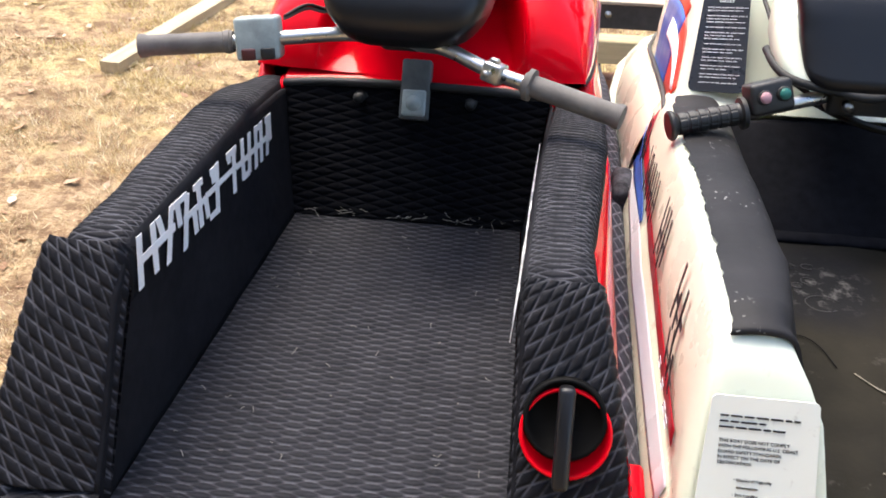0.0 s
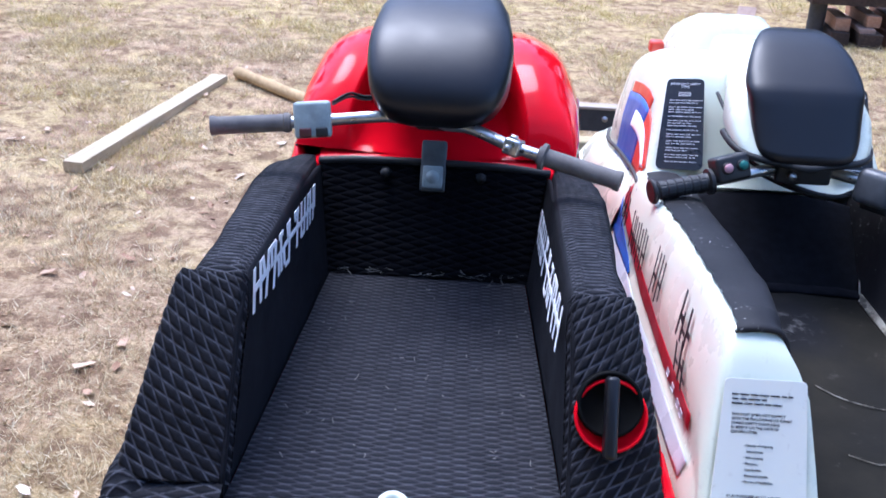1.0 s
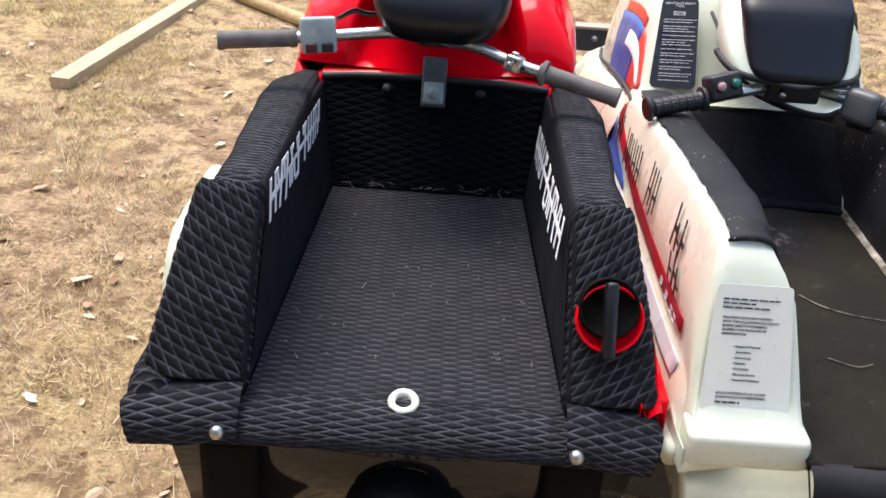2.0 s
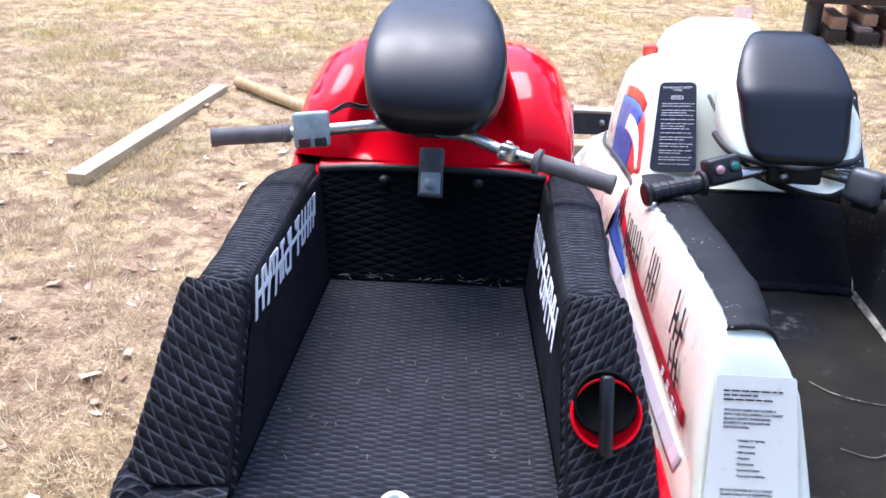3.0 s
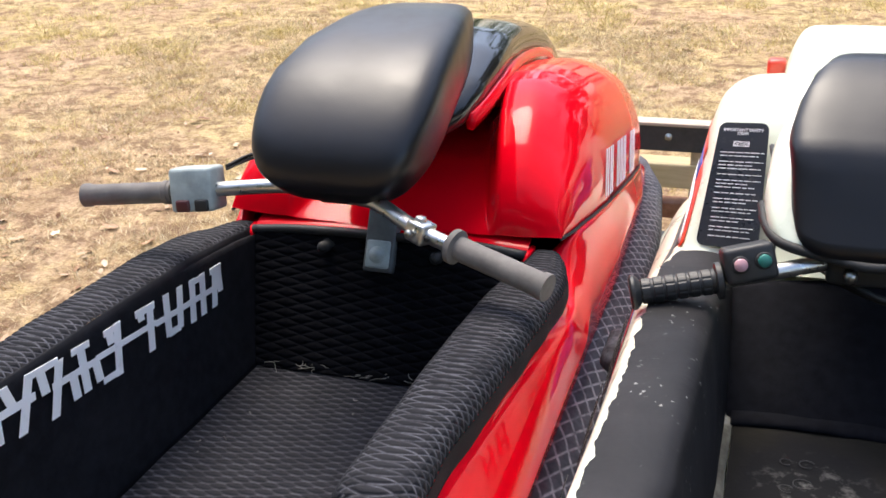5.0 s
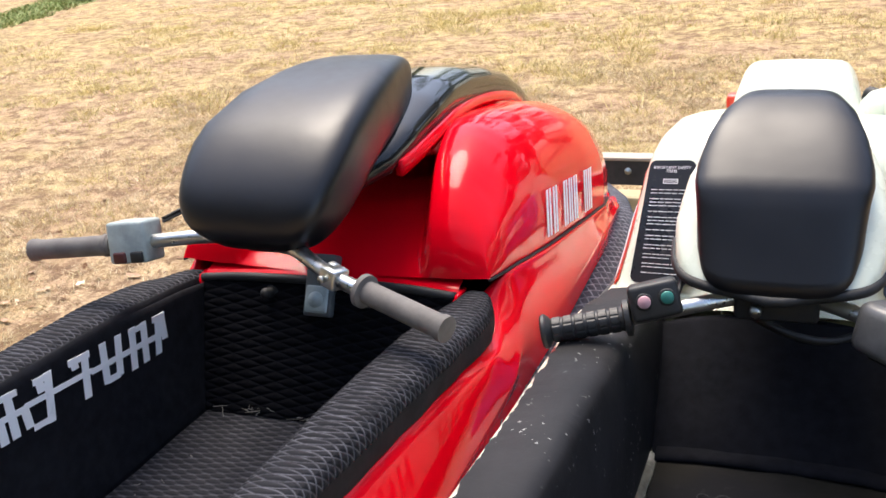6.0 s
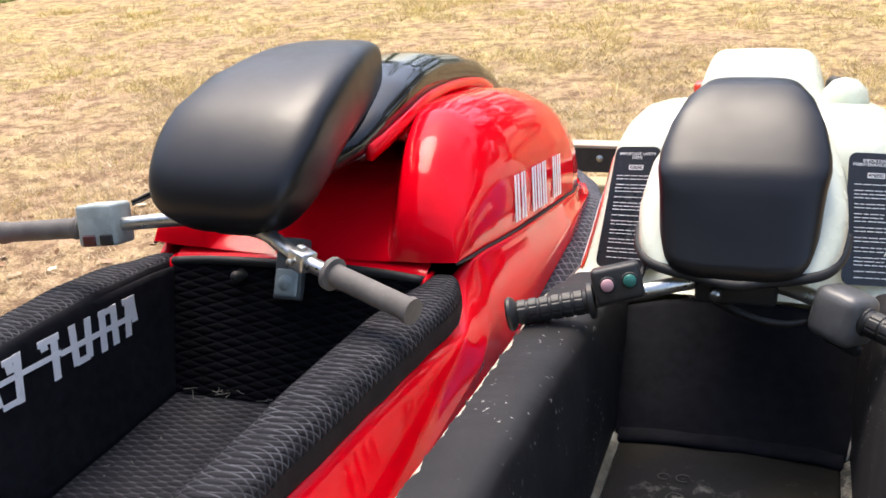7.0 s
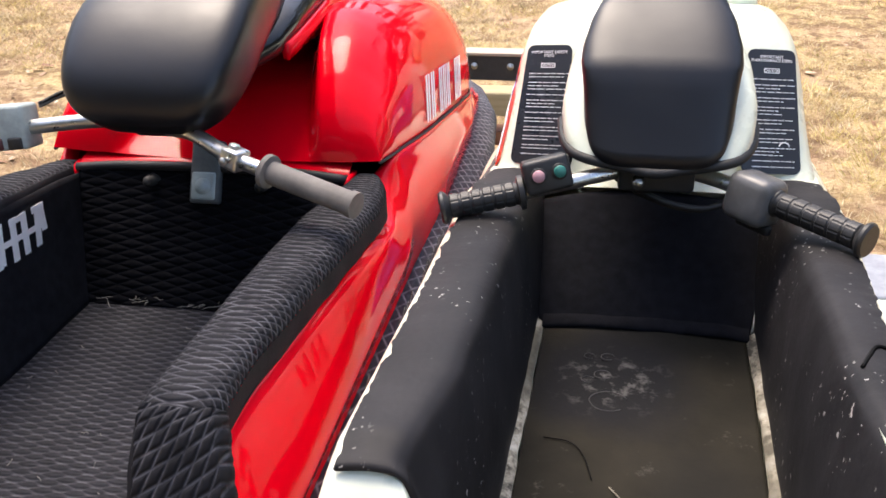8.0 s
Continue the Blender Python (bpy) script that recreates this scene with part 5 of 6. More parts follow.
def w_hood():
    rings = []
    for y in smooth_stations(1.0, 2.245, 84):
        s, zs, zc = w_seam_x(y), w_seam_z(y), w_crown(y)
        h = zc - zs
        sh = curve1(y, (1.0, 0.25), (1.06, 0.228), (1.14, 0.192), (1.25, 0.205), (1.4, 0.216), (1.7, 0.19), (2.05, 0.11), (2.25, 0.02))
        pr = [(s, zs), (lerp(s, sh, 0.15), zs + h * 0.38), (lerp(s, sh, 0.50), zs + h * 0.78), (sh + 0.004, zc - h * 0.06 - 0.002), (sh - 0.03, zc), (sh * 0.5, zc + 0.004), (0, zc + 0.005)]
        half = spline([Vector((WX + x, y, z)) for x, z in pr], 36)
        rings.append(half + [Vector((2 * WX - p.x, p.y, p.z)) for p in half[-2::-1]])
    return loft(rings, closed=False)


w_hood_ob = part("hood", w_hood(), M_WHITE, white, "white hood sloping up from the tray")


def w_bow(side):
    rings = []
    for y in smooth_stations(0.98, 2.29, 56):
        b, zb, s, zs = w_beam(y), bond_z(y), min(w_seam_x(y), beam(y) * 0.9), w_seam_z(y)
        pr = [(b * 0.985, zb - 0.01), (b * 0.985, zb + 0.03), (lerp(b, s, 0.2), lerp(zb, zs, 0.55)), (lerp(b, s, 0.5), lerp(zb, zs, 0.85)), (s + 0.006, zs - 0.002), (s - 0.008, zs - 0.016)]
        rings.append(spline([Vector((WX + side * x, y, z)) for x, z in pr], 20))
    return loft(rings, closed=False)


for sd in (-1, 1):
    part("bow_deck", w_bow(sd), M_WHITE, white, "white bow deck")


# raised middle of the hood and the air horn
def w_hump():
    out = []
    for y in smooth_stations(1.42, 2.06, 30):
        k = curve1(y, (1.42, 0.0), (1.47, 0.75), (1.55, 1.0), (1.8, 0.95), (1.95, 0.75), (2.04, 0.35), (2.06, 0.2))
        w = curve1(y, (1.42, 0.11), (1.8, 0.112), (2.06, 0.09))
        top = w_crown(y) - 0.012 + 0.112 * k
        base = w_crown(y) - 0.03
        pr = [(-w - 0.012, base), (-w, lerp(base, top, 0.6)), (-w + 0.022, top - 0.006), (-w * 0.4, top + 0.002), (w * 0.4, top + 0.002), (w - 0.022, top - 0.006), (w, lerp(base, top, 0.6)), (w + 0.012, base)]
        out.append(spline([Vector((WX - 0.008 + x, y, z)) for x, z in pr], 32))
    return loft(out, closed=False)


part("hood_hump", w_hump(), M_WHITE, w_hood_ob, "raised white box on the hood")
part("air_horn", turned((WX + 0.142, 1.42, 1.24), (WX + 0.140, 1.41, 1.335), ((0, 0.044), (0.5, 0.043), (0.75, 0.038), (0.92, 0.024), (1, 0.006)), 24), M_WHITE, w_hood_ob, "rounded white air horn")
part("horn_hose", tube([(WX + 0.12, 1.62, 1.24), (WX + 0.125, 1.60, 1.28), (WX + 0.15, 1.58, 1.26)], 0.014, 10, 10), M_TAPE, w_hood_ob)
part("hood_light", box(WX - 0.165, 1.76, 1.20, WX - 0.125, 1.80, 1.235, 0.008, 2), M_DECAL_RED, w_hood_ob, "small red lens")

# pole and chin pad
def w_pole():
    out = []
    rows = [(0.785, 0.060, 1.205, 1.214), (0.80, 0.112, 1.205, 1.226), (0.83, 0.134, 1.206, 1.262), (0.88, 0.142, 1.206, 1.312), (0.95, 0.138, 1.205, 1.350), (1.02, 0.122, 1.21, 1.374), (1.10, 0.100, 1.23, 1.375), (1.3, 0.078, 1.25, 1.355), (1.6, 0.066, 1.2, 1.30), (1.9, 0.05, 1.1, 1.21)]
    for y in smooth_stations(0.785, 1.9, 60):
        w, zb, zt = (curve1(y, *[(r[0], r[k]) for r in rows]) for k in (1, 2, 3))
        ring = []
        for i in range(32):
            a = math.tau * i / 32
            cx, cz = math.copysign(abs(math.cos(a)) ** 0.55, math.cos(a)), math.copysign(abs(math.sin(a)) ** 0.6, math.sin(a))
            ring.append(Vector((WX + w * cx, y, (zt + zb) / 2 + (zt - zb) / 2 * cz)))
        out.append(ring)
    return loft(out)


wp = part("handle_pole", w_pole(), M_WHITE, white, "white handle pole head")
def creased_pad():
    """A pad with a flat rear face, a crease and a sloping top: its side profile swept across, drawn in towards both ends."""
    prof = [(0.779, 1.214), (0.790, 1.232), (0.812, 1.272), (0.834, 1.312), (0.846, 1.333), (0.855, 1.343), (0.868, 1.352), (0.905, 1.376), (0.955, 1.405), (1.0, 1.424), (1.035, 1.428),
            (1.055, 1.415), (1.058, 1.395), (1.03, 1.36), (0.96, 1.315), (0.88, 1.262), (0.83, 1.226), (0.795, 1.206)]
    half = [0.104, 0.108, 0.110, 0.113, 0.115, 0.116, 0.1165, 0.116, 0.110, 0.099, 0.086, 0.076, 0.078, 0.090, 0.106, 0.110, 0.108, 0.104]
    cy, cz = 0.905, 1.322
    rings = []
    n = 30
    for i in range(1, n):
        a = math.pi * i / n
        fx = -math.copysign(abs(math.cos(a)) ** 0.42, math.cos(a))
        fs = abs(math.sin(a)) ** 0.40
        rings.append([Vector((WX + w * fx, cy + (y - cy) * fs, cz + (z - cz) * fs)) for (y, z), w in zip(prof, half)])
    return loft(rings)


part("chin_pad", creased_pad(), M_VINYL, white, "black vinyl chin pad with a crease")
lip = [(WX - 0.143, 0.90, 1.236), (WX - 0.134, 0.840, 1.227), (WX - 0.108, 0.803, 1.218), (WX - 0.04, 0.787, 1.210), (WX, 0.780, 1.206), (WX + 0.04, 0.787, 1.210), (WX + 0.108, 0.803, 1.218), (WX + 0.134, 0.840, 1.227), (WX + 0.143, 0.90, 1.236)]
part("pole_trim", tube(lip, 0.0075, 10, 48), M_RUBBER, wp, "black rubber lip")

# handlebars of the white craft
WB = [(0.425, 0.734, 1.156), (0.50, 0.752, 1.168), (0.58, 0.772, 1.182), (0.645, 0.80, 1.190), (0.69, 0.825, 1.190), (0.755, 0.835, 1.188), (0.80, 0.825, 1.186), (0.86, 0.790, 1.180), (0.93, 0.732, 1.176), (1.0, 0.672, 1.172)]
wbar = part("handlebar", tube(WB, 0.0111, 16, 60), M_ALU, white, "bare metal handlebar")
block_grip(wbar, (0.423, 0.7335, 1.1557), (0.545, 0.7635, 1.1755), 0.0255)
block_grip(wbar, (1.002, 0.670, 1.172), (0.890, 0.766, 1.1775), 0.0195)
wsm = facing((0.575, 0.768, 1.201), (0.94, 0.26, 0.19), (0, 0.35, 1))
wsw = part("switch_box", moved(box(-0.034, -0.023, -0.024, 0.034, 0.027, 0.022, 0.007, 3), wsm), M_DARKPLASTIC, wbar, "black start and stop switch box")
for dx, mt, nm in ((-0.014, M_PINKBTN, "faded pink round button"), (0.017, M_GREENBTN, "dark green round button")):
    part("switch_button", moved(turned((dx, 0.004, 0.022), (dx, 0.004, 0.031), ((0, 0.0088), (0.8, 0.0088), (1, 0.0076)), 20), wsm), mt, wsw, nm)
    part("button_ring", moved(turned((dx, 0.004, 0.0235), (dx, 0.004, 0.027), ((0, 0.0118), (0.7, 0.0118), (1, 0.0105), (1, 0.0092)), 20), wsm), M_RUBBER, wsw)
wtm = facing((0.868, 0.784, 1.172), (0.74, -0.66, -0.04), (0, 0.3, 1))
wth = part("throttle_housing", moved(box(-0.036, -0.034, -0.030, 0.036, 0.036, 0.030, 0.016, 4), wtm), M_HOUSING, wbar, "grey-black throttle housing")
part("throttle_lever", moved(box(-0.02, -0.045, -0.012, 0.035, -0.030, 0.002, 0.004, 2), wtm), M_DARKPLASTIC, wth)
part("bar_mount", box(0.675, 0.800, 1.165, 0.785, 0.87, 1.212, 0.008, 3), M_DARKPLASTIC, white, "dark steering clamp")
part("mount_bolt", turned((0.705, 0.800, 1.185), (0.705, 0.785, 1.185), ((0, 0.009), (1, 0.008)), 8), M_STEEL, white)
part("throttle_cable", tube([(0.855, 0.80, 1.165), (0.80, 0.79, 1.150), (0.74, 0.80, 1.155), (0.68, 0.84, 1.17), (0.63, 0.88, 1.19)], 0.0045, 8, 24), M_RUBBER, white)
part("throttle_cable", tube([(0.845, 0.81, 1.160), (0.79, 0.80, 1.142), (0.72, 0.82, 1.150), (0.66, 0.88, 1.16)], 0.0045, 8, 24), M_RUBBER, white)
part("switch_cable", tube([(0.60, 0.79, 1.195), (0.605, 0.83, 1.215), (0.602, 0.90, 1.235), (0.598, 0.965, 1.262), (0.590, 1.02, 1.285)], 0.004, 8, 24), M_RUBBER, white, "thin black cable")
part("side_cord", tube([(WX - w_seam_x(y) - 0.008, y, w_seam_z(y) + 0.012) for y in (0.985, 1.1, 1.25, 1.4, 1.6, 1.75, 1.88)], 0.005, 8, 30), M_TAPE, white, "thin grey cord along the hood seam")


# labels
def label_plate(origin, right, up, w, h, inset, name, parent, material, cut=0.012):
    """A flat label with rounded corners: width at the foot w, each side drawn in by inset at the top."""
    m = facing(origin, right, up)
    bm = bmesh.new()
    pts = []
    for cx, cy, a0 in ((w / 2 - cut, cut, -90), (w / 2 - inset - cut, h - cut, 0), (-w / 2 + inset + cut, h - cut, 90), (-w / 2 + cut, cut, 180)):
        for k in range(5):
            a = radians(a0 + 22.5 * k)
            pts.append((cx + cut * math.cos(a), cy + cut * math.sin(a)))
    lo = [bm.verts.new(m @ Vector((x, y, -0.001))) for x, y in pts]
    hi = [bm.verts.new(m @ Vector((x, y, 0.0012))) for x, y in pts]
    bm.faces.new(hi)
    n = len(pts)
    for i in range(n):
        bm.faces.new((lo[i], lo[(i + 1) % n], hi[(i + 1) % n], hi[i]))
    return part(name, bm, material, parent, smooth=False), m


def label_lines(m, w, rows, seed, parent, material, zoff=0.0014, th=0.0030):
    """Unreadable print as short bars."""
    rng = random.Random(seed)
    items = []
    for y, x0, x1 in rows:
        x = x0
        while x < x1:
            l = min(rng.uniform(0.006, 0.016), x1 - x)
            if l > 0.003:
                items.append((x, y, x + l, y + th, 0))
            x += l + 0.0022
    return part("print_bar", bars(m, items, zoff), material, parent, smooth=False)


def safety_label(side):
    foot = Vector((WX + side * 0.190, 1.038, 1.099))
    head = Vector((WX + side * 0.143, 1.141, 1.292))
    up = head - foot
    right = Vector((1, side * -0.34, 0.0)) if side < 0 else Vector((1, -0.34, 0.0))
    right = Vector((0.11, 0.030 * side, -0.012 * side * 1.0))
    n = right.cross(up).normalized()
    plate, m = label_plate(foot + n * 0.012, right, up, 0.102, 0.208, 0.010, "safety_label" if side < 0 else "care_label", w_hood_ob, M_LABEL)
    tagged(plate, "black label with white print")
    top = m @ Matrix.Translation((0, 0.193, 0.0016))
    words("label_title", "IMPORTANT SAFETY\nITEMS" if side < 0 else "IMPORTANT\nMAINTENANCE ITEMS", 0.0072, top, M_LETTER, plate, spacing=0.85)
    part("label_frame", bars(m, [(-0.013, 0.168, 0.013, 0.1692, 0), (-0.013, 0.175, 0.013, 0.1762, 0), (-0.013, 0.168, -0.0118, 0.1762, 0), (0.0118, 0.168, 0.013, 0.1762, 0)], 0.0014), M_LETTER, plate, smooth=False)
    words("label_notice", "CAUTION", 0.0060, m @ Matrix.Translation((0, 0.1700, 0.0016)), M_LETTER, plate)
    rows, y, k = [], 0.157, 0
    rng = random.Random(5 + side)
    while y > 0.008:
        for j in range(rng.choice((1, 2, 2, 3))):
            if y < 0.008:
                break
            rows.append((y, -0.033, 0.040 - (0.03 * rng.random() if j else 0.0)))
            y -= 0.0058
        k += 1
        y -= 0.004
    label_lines(m, 0.1, rows, 11 + side, plate, M_LETTER, th=0.0012)
    if side > 0:
        c = m @ Matrix.Translation((0.022, 0.044, 0.0018))
        part("label_arc", moved(tube([(0.009 * math.cos(a), 0.009 * math.sin(a), 0) for a in np.linspace(0.2, 2.9, 10)], 0.0012, 6), c), M_LETTER, plate)


for sd in (-1, 1):
    safety_label(sd)

# compliance label on the left stern slope
sp, m = label_plate((0.484, 0.0120, 0.974), (1, 0.0, 0.0), (-0.040, 0.07, 0.165), 0.128, 0.182, 0.010, "compliance_label", white, M_PAPER, 0.006)
tagged(sp, "aged white label printed in small black type")
label_lines(m, 0.1, [(0.160, -0.044, 0.040), (0.154, -0.044, 0.002), (0.148, -0.044, 0.022)], 3, sp, M_INK, th=0.0019)
words("label_text", "THIS BOAT DOES NOT COMPLY\nWITH THE FOLLOWING U.S. COAST\nGUARD SAFETY STANDARDS\nIN EFFECT ON THE DATE OF\nCERTIFICATION", 0.0049, m @ Matrix.Translation((-0.043, 0.133, 0.0016)), M_INK, sp, "LEFT", 1.2)
words("label_text", "\u2022 Display of Capacity\n   Information\n\u2022 Safe Loading\n\u2022 Flotation\n\u2022 Fuel System\n\u2022 Electrical System\n\u2022 Powered Ventilation", 0.0046, m @ Matrix.Translation((-0.024, 0.092, 0.0016)), M_INK, sp, "LEFT", 1.75)
words("label_text", "AS AUTHORIZED BY U.S. COAST\nGUARD GRANT OF EXEMPTION", 0.0049, m @ Matrix.Translation((-0.043, 0.024, 0.0016)), M_INK, sp, "LEFT", 1.2)
label_lines(m, 0.1, [(0.0110, -0.043, -0.008)], 4, sp, M_INK, th=0.0024)


# decals on the flank that faces the red craft
def flank_frame(y0, z0, y1, z1):
    """A plane on the left flank from (y0, z0) running to the bow."""
    def at(y, z):
        return Vector((WX - w_side_x(y, z) - 0.0075, y, z))
    o, e, t = at(y0, z0), at(y1, z1), at(y0, z0 + 0.05)
    return facing(o, o - e, t - o), (e - o).length


def flank_strip(name, y0, y1, lo, hi, material, n=40, off=0.0035):
    """A decal band that follows the flank between two heights (functions of y)."""
    rows = []
    for y in smooth_stations(y0, y1, n):
        rows.append([Vector((WX - w_side_x(y, lerp(lo(y), hi(y), k / 6)) - off, y, lerp(lo(y), hi(y), k / 6))) for k in range(7)])
    return part(name, thick(loft(rows, closed=False), 0.0008), material, white)


flank_strip("stripe", 0.135, 0.99, lambda y: curve1(y, (0.06, 1.026), (0.3, 1.004), (0.6, 1.0), (0.98, 1.052)), lambda y: curve1(y, (0.06, 1.048), (0.45, 1.031), (0.7, 1.040), (0.98, 1.080)), M_DECAL_WINE)
flank_strip("stripe", 0.10, 0.95, lambda y: curve1(y, (0.1, 0.965), (0.6, 0.95), (0.95, 0.96)), lambda y: curve1(y, (0.1, 0.992), (0.6, 0.978), (0.95, 0.995)), M_DECAL_PINK)
flank_strip("stripe", 0.72, 1.0, lambda y: lerp(0.985, 0.975, (y - 0.72) / 0.28), lambda y: lerp(0.992, 1.045, (y - 0.72) / 0.28), M_DECAL_BLUE, off=0.0045)
# pale marks at the stripe's end
for y in (0.30, 0.255, 0.21, 0.185):
    m, _ = flank_frame(y, 1.016, y - 0.03, 1.017)
    m = m @ Matrix.Diagonal((-1, 1, 1, 1))
    part("stripe_mark", bars(m, [(0, 0, 0.018, 0.012, 0.004)]), M_DECAL_PINK, white, smooth=False)

# number and script shapes on the flank, as plain strokes
for y, z, h in ((0.925, 1.030, 0.050), (0.880, 1.028, 0.050), (0.775, 1.026, 0.054), (0.735, 1.028, 0.054), (0.690, 1.031, 0.056), (0.645, 1.035, 0.058), (0.525, 1.050, 0.062), (0.480, 1.054, 0.060)):
    m, _ = flank_frame(y, z, y - 0.05, z)
    m = m @ Matrix.Diagonal((-1, 1, 1, 1))
    part("number_bar", bars(m, [(0, -h * 0.08, 0.0055, h * 1.2, -0.030), (0.020, h * 0.1, 0.0255, h * 1.15, -0.026), (-0.006, h * 0.42, 0.018, h * 0.52, 0.0)]), M_INK, white, smooth=False)
for y, z, h in ((0.305, 1.085, 0.058), (0.275, 1.088, 0.034), (0.248, 1.088, 0.052), (0.262, 1.046, 0.032), (0.232, 1.044, 0.048), (0.205, 1.044, 0.034)):
    m, _ = flank_frame(y, z, y - 0.03, z)
    m = m @ Matrix.Diagonal((-1, 1, 1, 1))
    part("script_stroke", bars(m, [(0, 0, 0.0078, h * 1.15, -0.022), (-0.006, h * 0.42, 0.016, h * 0.58, -0.003)]), M_INK, white, smooth=False)


def bow_patch(name, y0, y1, t0, t1, material, off=0.003, lean=0.0, side=-1):
    """A decal on the side of the bow and hood: t 0 at the bond line, 1 at the seam, 2 at the hood's shoulder."""
    rows = []
    for y in smooth_stations(y0, y1, 14):
        r = []
        for k in range(9):
            t = lerp(t0, t1, k / 8)
            yy = y + lean * t
            b, zb, s, zs, zc = w_beam(yy), bond_z(yy), w_seam_x(yy), w_seam_z(yy), w_crown(yy)
            sh = curve1(yy, (1.0, 0.25), (1.06, 0.228), (1.14, 0.192), (1.25, 0.205), (1.4, 0.216), (1.7, 0.19), (2.05, 0.11))
            if t < 1:
                x, z = lerp(b, s, 0.5 * t + 0.5 * t * t), lerp(zb, zs, t ** 0.75)
            else:
                x, z = lerp(s, sh, curve1(t, (1, 0), (1.38, 0.15), (1.78, 0.5), (2, 0.95))), lerp(zs, zc, (t - 1) * 0.99)
            r.append(Vector((WX + side * (x + off), yy, z + off * 0.3)))
        rows.append(r)
    return part(name, thick(loft(rows, closed=False), 0.0008), material, white)


bow_patch("decal", 1.25, 1.58, 0.72, 1.10, M_DECAL_BLUE, side=1)
bow_patch("decal", 1.10, 1.24, 0.70, 1.05, M_DECAL_RED, 0.004, side=1)
bow_patch("decal", 1.17, 1.46, 0.95, 1.60, M_DECAL_BLUE)
bow_patch("decal", 1.05, 1.175, 1.02, 1.62, M_DECAL_RED)
bow_patch("decal", 1.17, 1.42, 1.60, 1.70, M_DECAL_RED)
bow_patch("decal", 1.20, 1.42, 1.32, 1.47, M_LETTER, 0.005, -0.10)
bow_patch("decal", 1.08, 1.30, 0.45, 0.86, M_DECAL_BLUE)
bow_patch("decal", 1.00, 1.08, 0.42, 0.92, M_DECAL_RED)


# tears in the rail foam
for pts in (((0.982, 0.40, 1.180), (0.962, 0.405, 1.1835), (0.950, 0.385, 1.1845), (0.938, 0.36, 1.186)), ((0.462, 0.80, 1.139), (0.485, 0.78, 1.144), (0.505, 0.77, 1.146))):
    part("tear", tube(pts, 0.0022, 6, 12), M_HULLBLACK, white)

# ring-shaped scuffs on the floor mat
for cx, cy, r in RINGS:
    part("scuff_ring", tube([(cx + r * (1 + 0.12 * noise.noise((cx * 90, a, 0))) * math.cos(a), cy + r * 0.85 * math.sin(a), 0.9360) for a in np.linspace(0.4, 0.4 + math.tau * 0.80, 16)], 0.0008, 5), M_SCUFF, white)

# scratches on the floor mat
for pts, mt in ((((0.60, 0.505), (0.635, 0.50), (0.655, 0.475), (0.668, 0.43)), M_HULLBLACK), (((0.690, 0.42), (0.72, 0.385), (0.77, 0.36), (0.84, 0.345), (0.885, 0.335)), M_CAULK), (((0.68, 0.22), (0.72, 0.20), (0.75, 0.21)), M_CAULK)):
    part("scratch", tube([(x, y, 0.9375) for x, y in pts], 0.0009, 6, 14), mt, white)


# ---- boards and stored timber beyond the craft ----
lumber("plank", (2.52, 5.63), (3.27, 8.40), 0.145, 0.030, M_CEDAR, "reddish-brown board lying on the dry yard")
lumber("plank", (2.63, 8.70), (2.97, 9.92), 0.19, 0.022, M_PINKBOARD, "faded pinkish board lying on dry grass")
lumber("plank", (3.50, 6.75), (4.25, 7.75), 0.20, 0.035, M_PINKBOARD, "short pinkish plank lying beside stored timber")
for a, c, w, h, z, mt in (((3.33, 7.98), (3.40, 8.75), 0.16, 0.13, 0.0, M_DARKTIMBER), ((3.58, 7.90), (3.66, 8.75), 0.20, 0.14, 0.0, M_DARKTIMBER), ((3.84, 7.96), (3.90, 8.75), 0.18, 0.14, 0.0, M_CEDAR),
                          ((3.36, 8.06), (3.43, 8.75), 0.13, 0.11, 0.135, M_ORANGE), ((3.55, 7.94), (3.61, 8.75), 0.14, 0.04, 0.142, M_PINKBOARD), ((3.62, 8.02), (3.66, 8.75), 0.12, 0.10, 0.185, M_ORANGE), ((3.86, 8.04), (3.90, 8.75), 0.15, 0.12, 0.145, M_CEDAR)):
    lumber("timber", a, c, w, h, mt, "rough-sawn timber stored under a raised deck", z, "timber")["group"] = "stored timber"

deck = thing("raised_deck", (4.6, 9.3, 0.0), "dark brown raised wooden deck with timber stored below", "deck")
for k in range(2):
    y = 8.06 + 0.32 * k
    part("deck_board", box(3.03, y, 0.50, 6.4, y + 0.31, 0.545, 0.004, 1), M_DARKTIMBER, deck, smooth=False)
part("edge_board", box(2.99, 8.02, 0.515, 6.4, 8.055, 0.552, 0.004, 1), M_PINE, deck, "pale worn edge board", smooth=False)
part("front_joist", box(3.05, 8.075, 0.365, 6.4, 8.125, 0.50, 0.004, 1), M_DARKTIMBER, deck, smooth=False)
part("side_joist", box(3.05, 8.125, 0.365, 3.10, 8.62, 0.50, 0.004, 1), M_DARKTIMBER, deck, smooth=False)
part("back_joist", box(3.10, 8.62, 0.365, 6.4, 8.67, 0.50, 0.004, 1), M_DARKTIMBER, deck, smooth=False)
for px in (3.11, 4.7, 6.1):
    part("deck_post", turned((px + 0.08, 8.30, -0.03), (px + 0.08, 8.30, 0.50), ((0, 0.085), (0.1, 0.08), (0.9, 0.08), (1, 0.085)), 14), M_TAPE, deck, "dark grey round post")

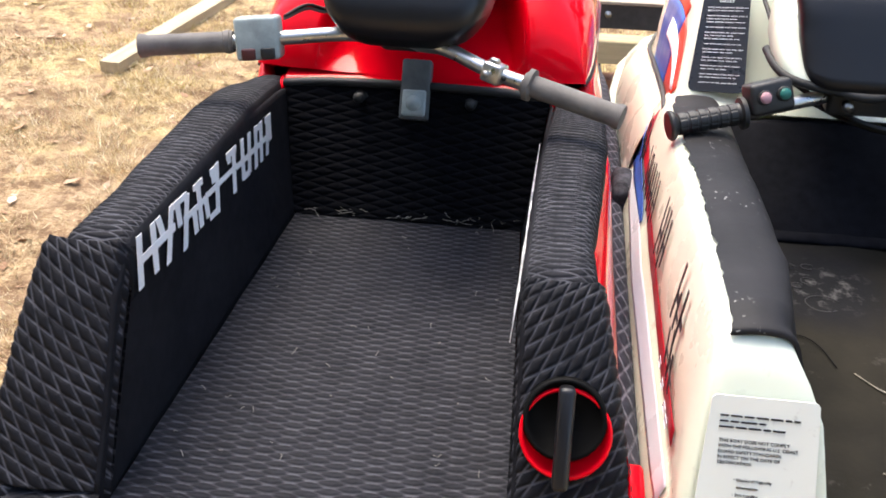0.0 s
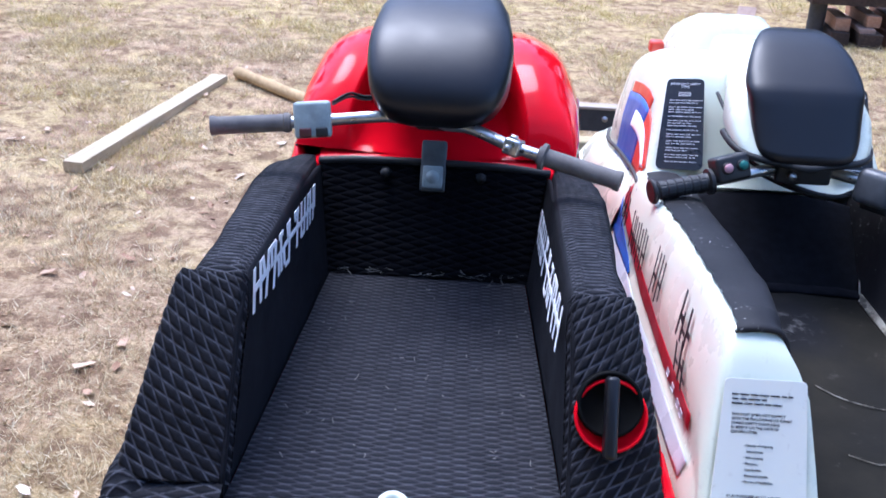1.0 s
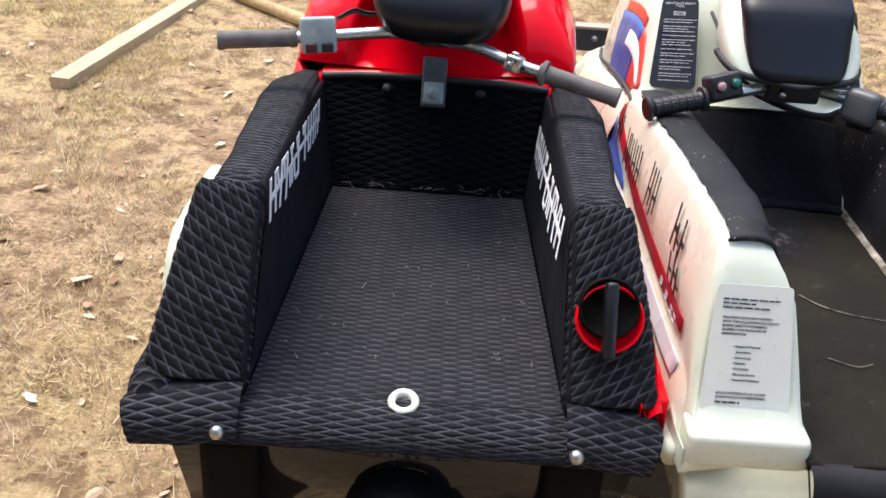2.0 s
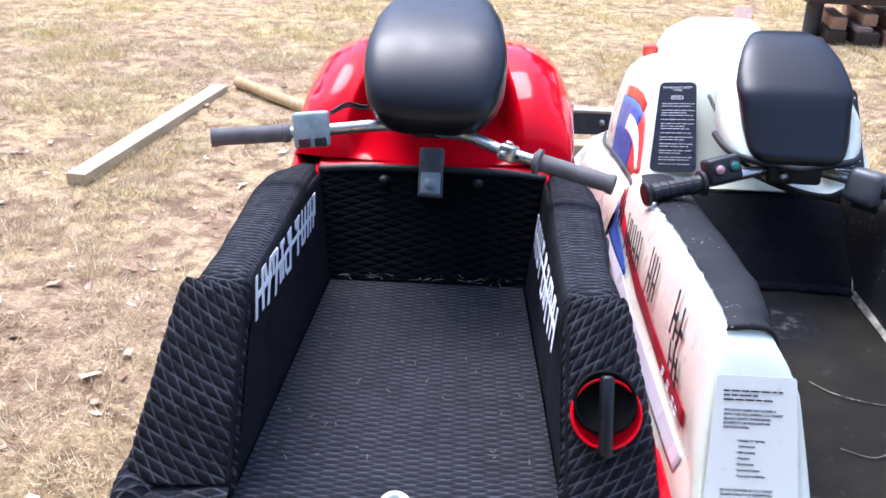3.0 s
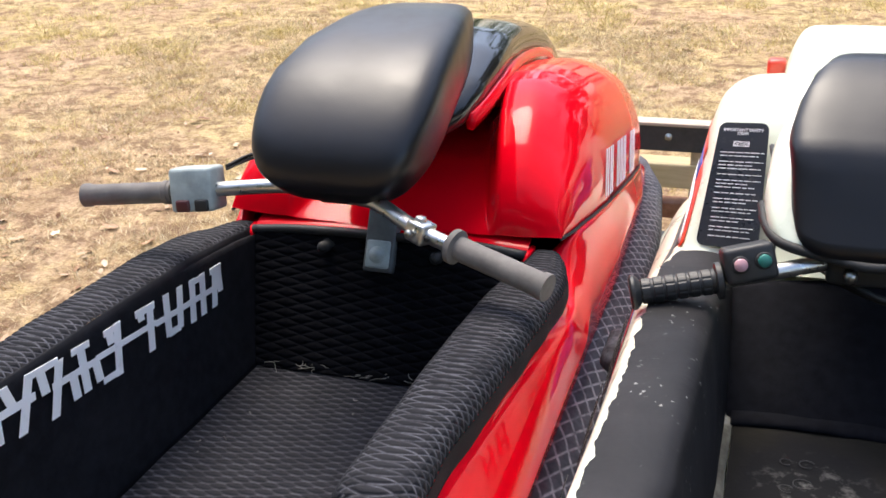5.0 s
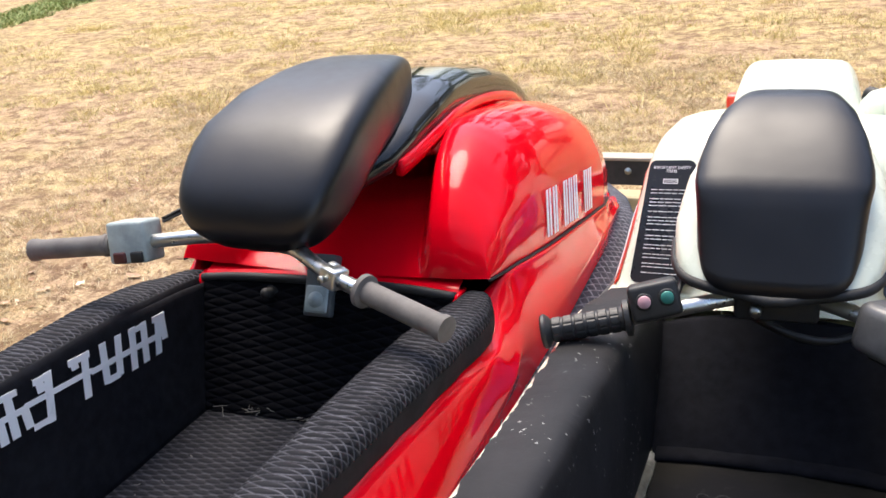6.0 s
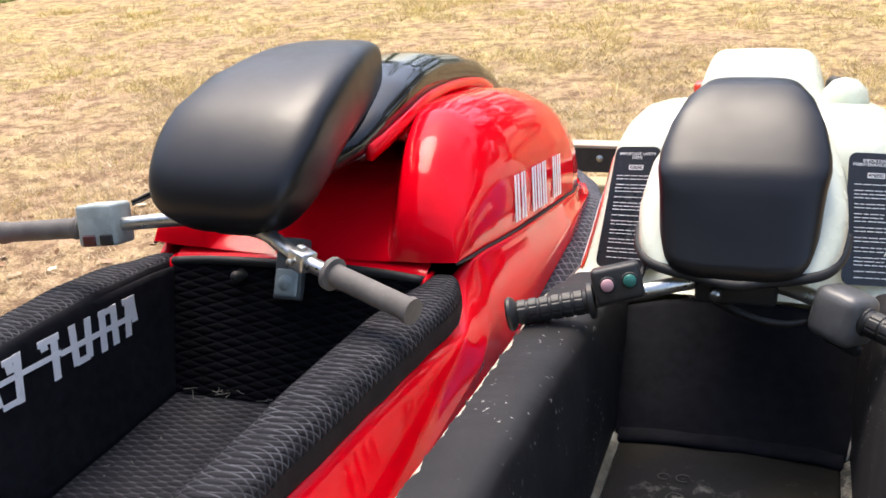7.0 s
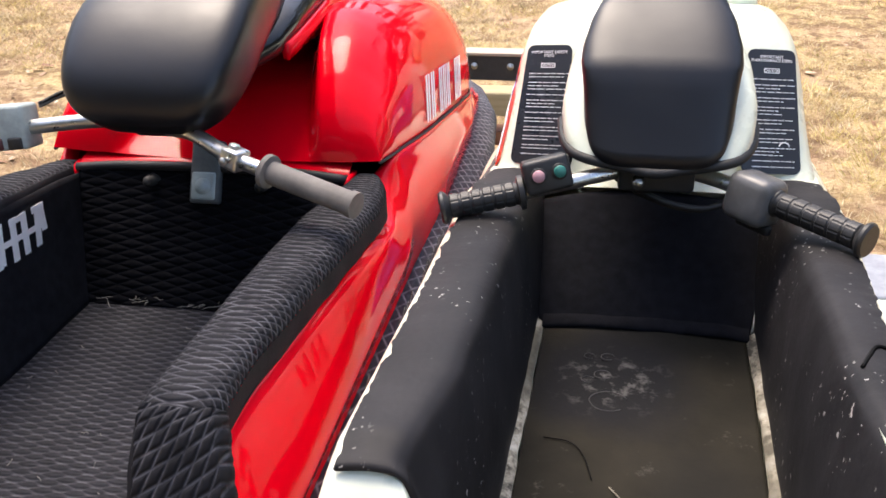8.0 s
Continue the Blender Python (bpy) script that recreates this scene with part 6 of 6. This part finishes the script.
crate = thing("crate", (3.42, 8.40, 0.545), "orange-yellow plastic crate standing on a wooden deck", "crate")
part("crate_body", box(3.10, 8.14, 0.546, 3.74, 8.64, 0.82, 0.02, 3), M_YELLOW, crate)
part("crate_rim", box(3.085, 8.125, 0.80, 3.755, 8.655, 0.835, 0.008, 2), M_YELLOW, crate)


# ---- unseen trees added to close the yard and darken reflections, behind the camera and beyond the view ----
def woods():
    rng = np.random.default_rng(31)
    v, f, kind = [], [], []
    for i in range(64):
        a = math.tau * i / 64 + rng.uniform(-0.05, 0.05)
        r = rng.uniform(25, 34)
        h = rng.uniform(7, 13)
        # gap left open so rear sky lights the craft and streaks the hood
        if abs(a - math.tau * 0.875) < 0.38:
            continue
        # distance and height set by how much sky each side should lose
        if math.cos(a) < 0.25 and math.sin(a) > 0.25:
            r, h = rng.uniform(38, 46), rng.uniform(15, 19)
        elif math.sin(a) < -0.35:
            r, h = rng.uniform(15, 19), rng.uniform(9, 13)
        elif 0.25 < math.cos(a):
            r, h = rng.uniform(19, 25), rng.uniform(10, 14)
        cx, cy = r * math.cos(a), 3 + r * math.sin(a)
        k = len(v)
        for s, rad in ((0, 0.28), (0.5, 0.2), (0.95, 0.06)):
            for q in range(6):
                v.append((cx + rad * math.cos(q * math.pi / 3), cy + rad * math.sin(q * math.pi / 3), s * h))
        for s in range(2):
            for q in range(6):
                f.append((k + s * 6 + q, k + s * 6 + (q + 1) % 6, k + s * 6 + 6 + (q + 1) % 6, k + s * 6 + 6 + q))
        for c in range(13):
            bx, by, bz = cx + rng.normal(0, 1.6), cy + rng.normal(0, 1.6), h * rng.uniform(0.22, 0.98)
            br = rng.uniform(0.9, 1.8)
            for _ in range(70):
                d = rng.normal(0, 1, 3)
                d *= br * rng.random() ** 0.4 / np.linalg.norm(d)
                p = np.array((bx, by, bz)) + d
                u = rng.normal(0, 1, 3)
                w = np.cross(u, rng.normal(0, 1, 3))
                u *= 0.30 / np.linalg.norm(u)
                w *= 0.22 / np.linalg.norm(w)
                k = len(v)
                v += [tuple(p - u), tuple(p + w), tuple(p + u), tuple(p - w)]
                f.append((k, k + 1, k + 2, k + 3))
    me = bpy.data.meshes.new("woods")
    me.from_pydata(v, [], f)
    me.materials.append(M_FOLIAGE)
    return tagged(new("woods", me), "unseen dark green trees added round the yard to shape light and reflections", "trees", kind="stuff")


M_FOLIAGE = blade_material("foliage", (0.025, 0.04, 0.012), (0.05, 0.08, 0.022), (0.09, 0.13, 0.04))
woods()


def shrub(name, cx, cy, w, h, n, seed, label):
    """A low leafy shrub: stems and many small leaves."""
    rng = np.random.default_rng(seed)
    v, f = [], []
    for c in range(14):
        bx, by, bz = cx + rng.normal(0, w * 0.4), cy + rng.normal(0, w * 0.3), h * rng.uniform(0.15, 0.8)
        for _ in range(n // 14):
            d = rng.normal(0, 1, 3)
            d *= w * 0.35 * rng.random() ** 0.5 / np.linalg.norm(d)
            p = np.array((bx, by, bz)) + d
            p[2] = abs(p[2])
            u = rng.normal(0, 1, 3)
            q = np.cross(u, rng.normal(0, 1, 3))
            u *= 0.05 / np.linalg.norm(u)
            q *= 0.025 / np.linalg.norm(q)
            k = len(v)
            v += [tuple(p - u), tuple(p + q), tuple(p + u), tuple(p - q)]
            f.append((k, k + 1, k + 2, k + 3))
    me = bpy.data.meshes.new(name)
    me.from_pydata(v, [], f)
    me.materials.append(M_SHRUB)
    ob = thing(name, (cx, cy, 0), label, "shrub")
    link("foliage", me, ob)
    part("stem", tube([(cx, cy, 0), (cx + 0.03, cy, h * 0.5)], 0.02, 8), M_STICK, ob)
    return ob


shrub("shrub", -11.55, 13.55, 0.42, 0.42, 1500, 3, "low green leafy shrub at the edge of the yard")
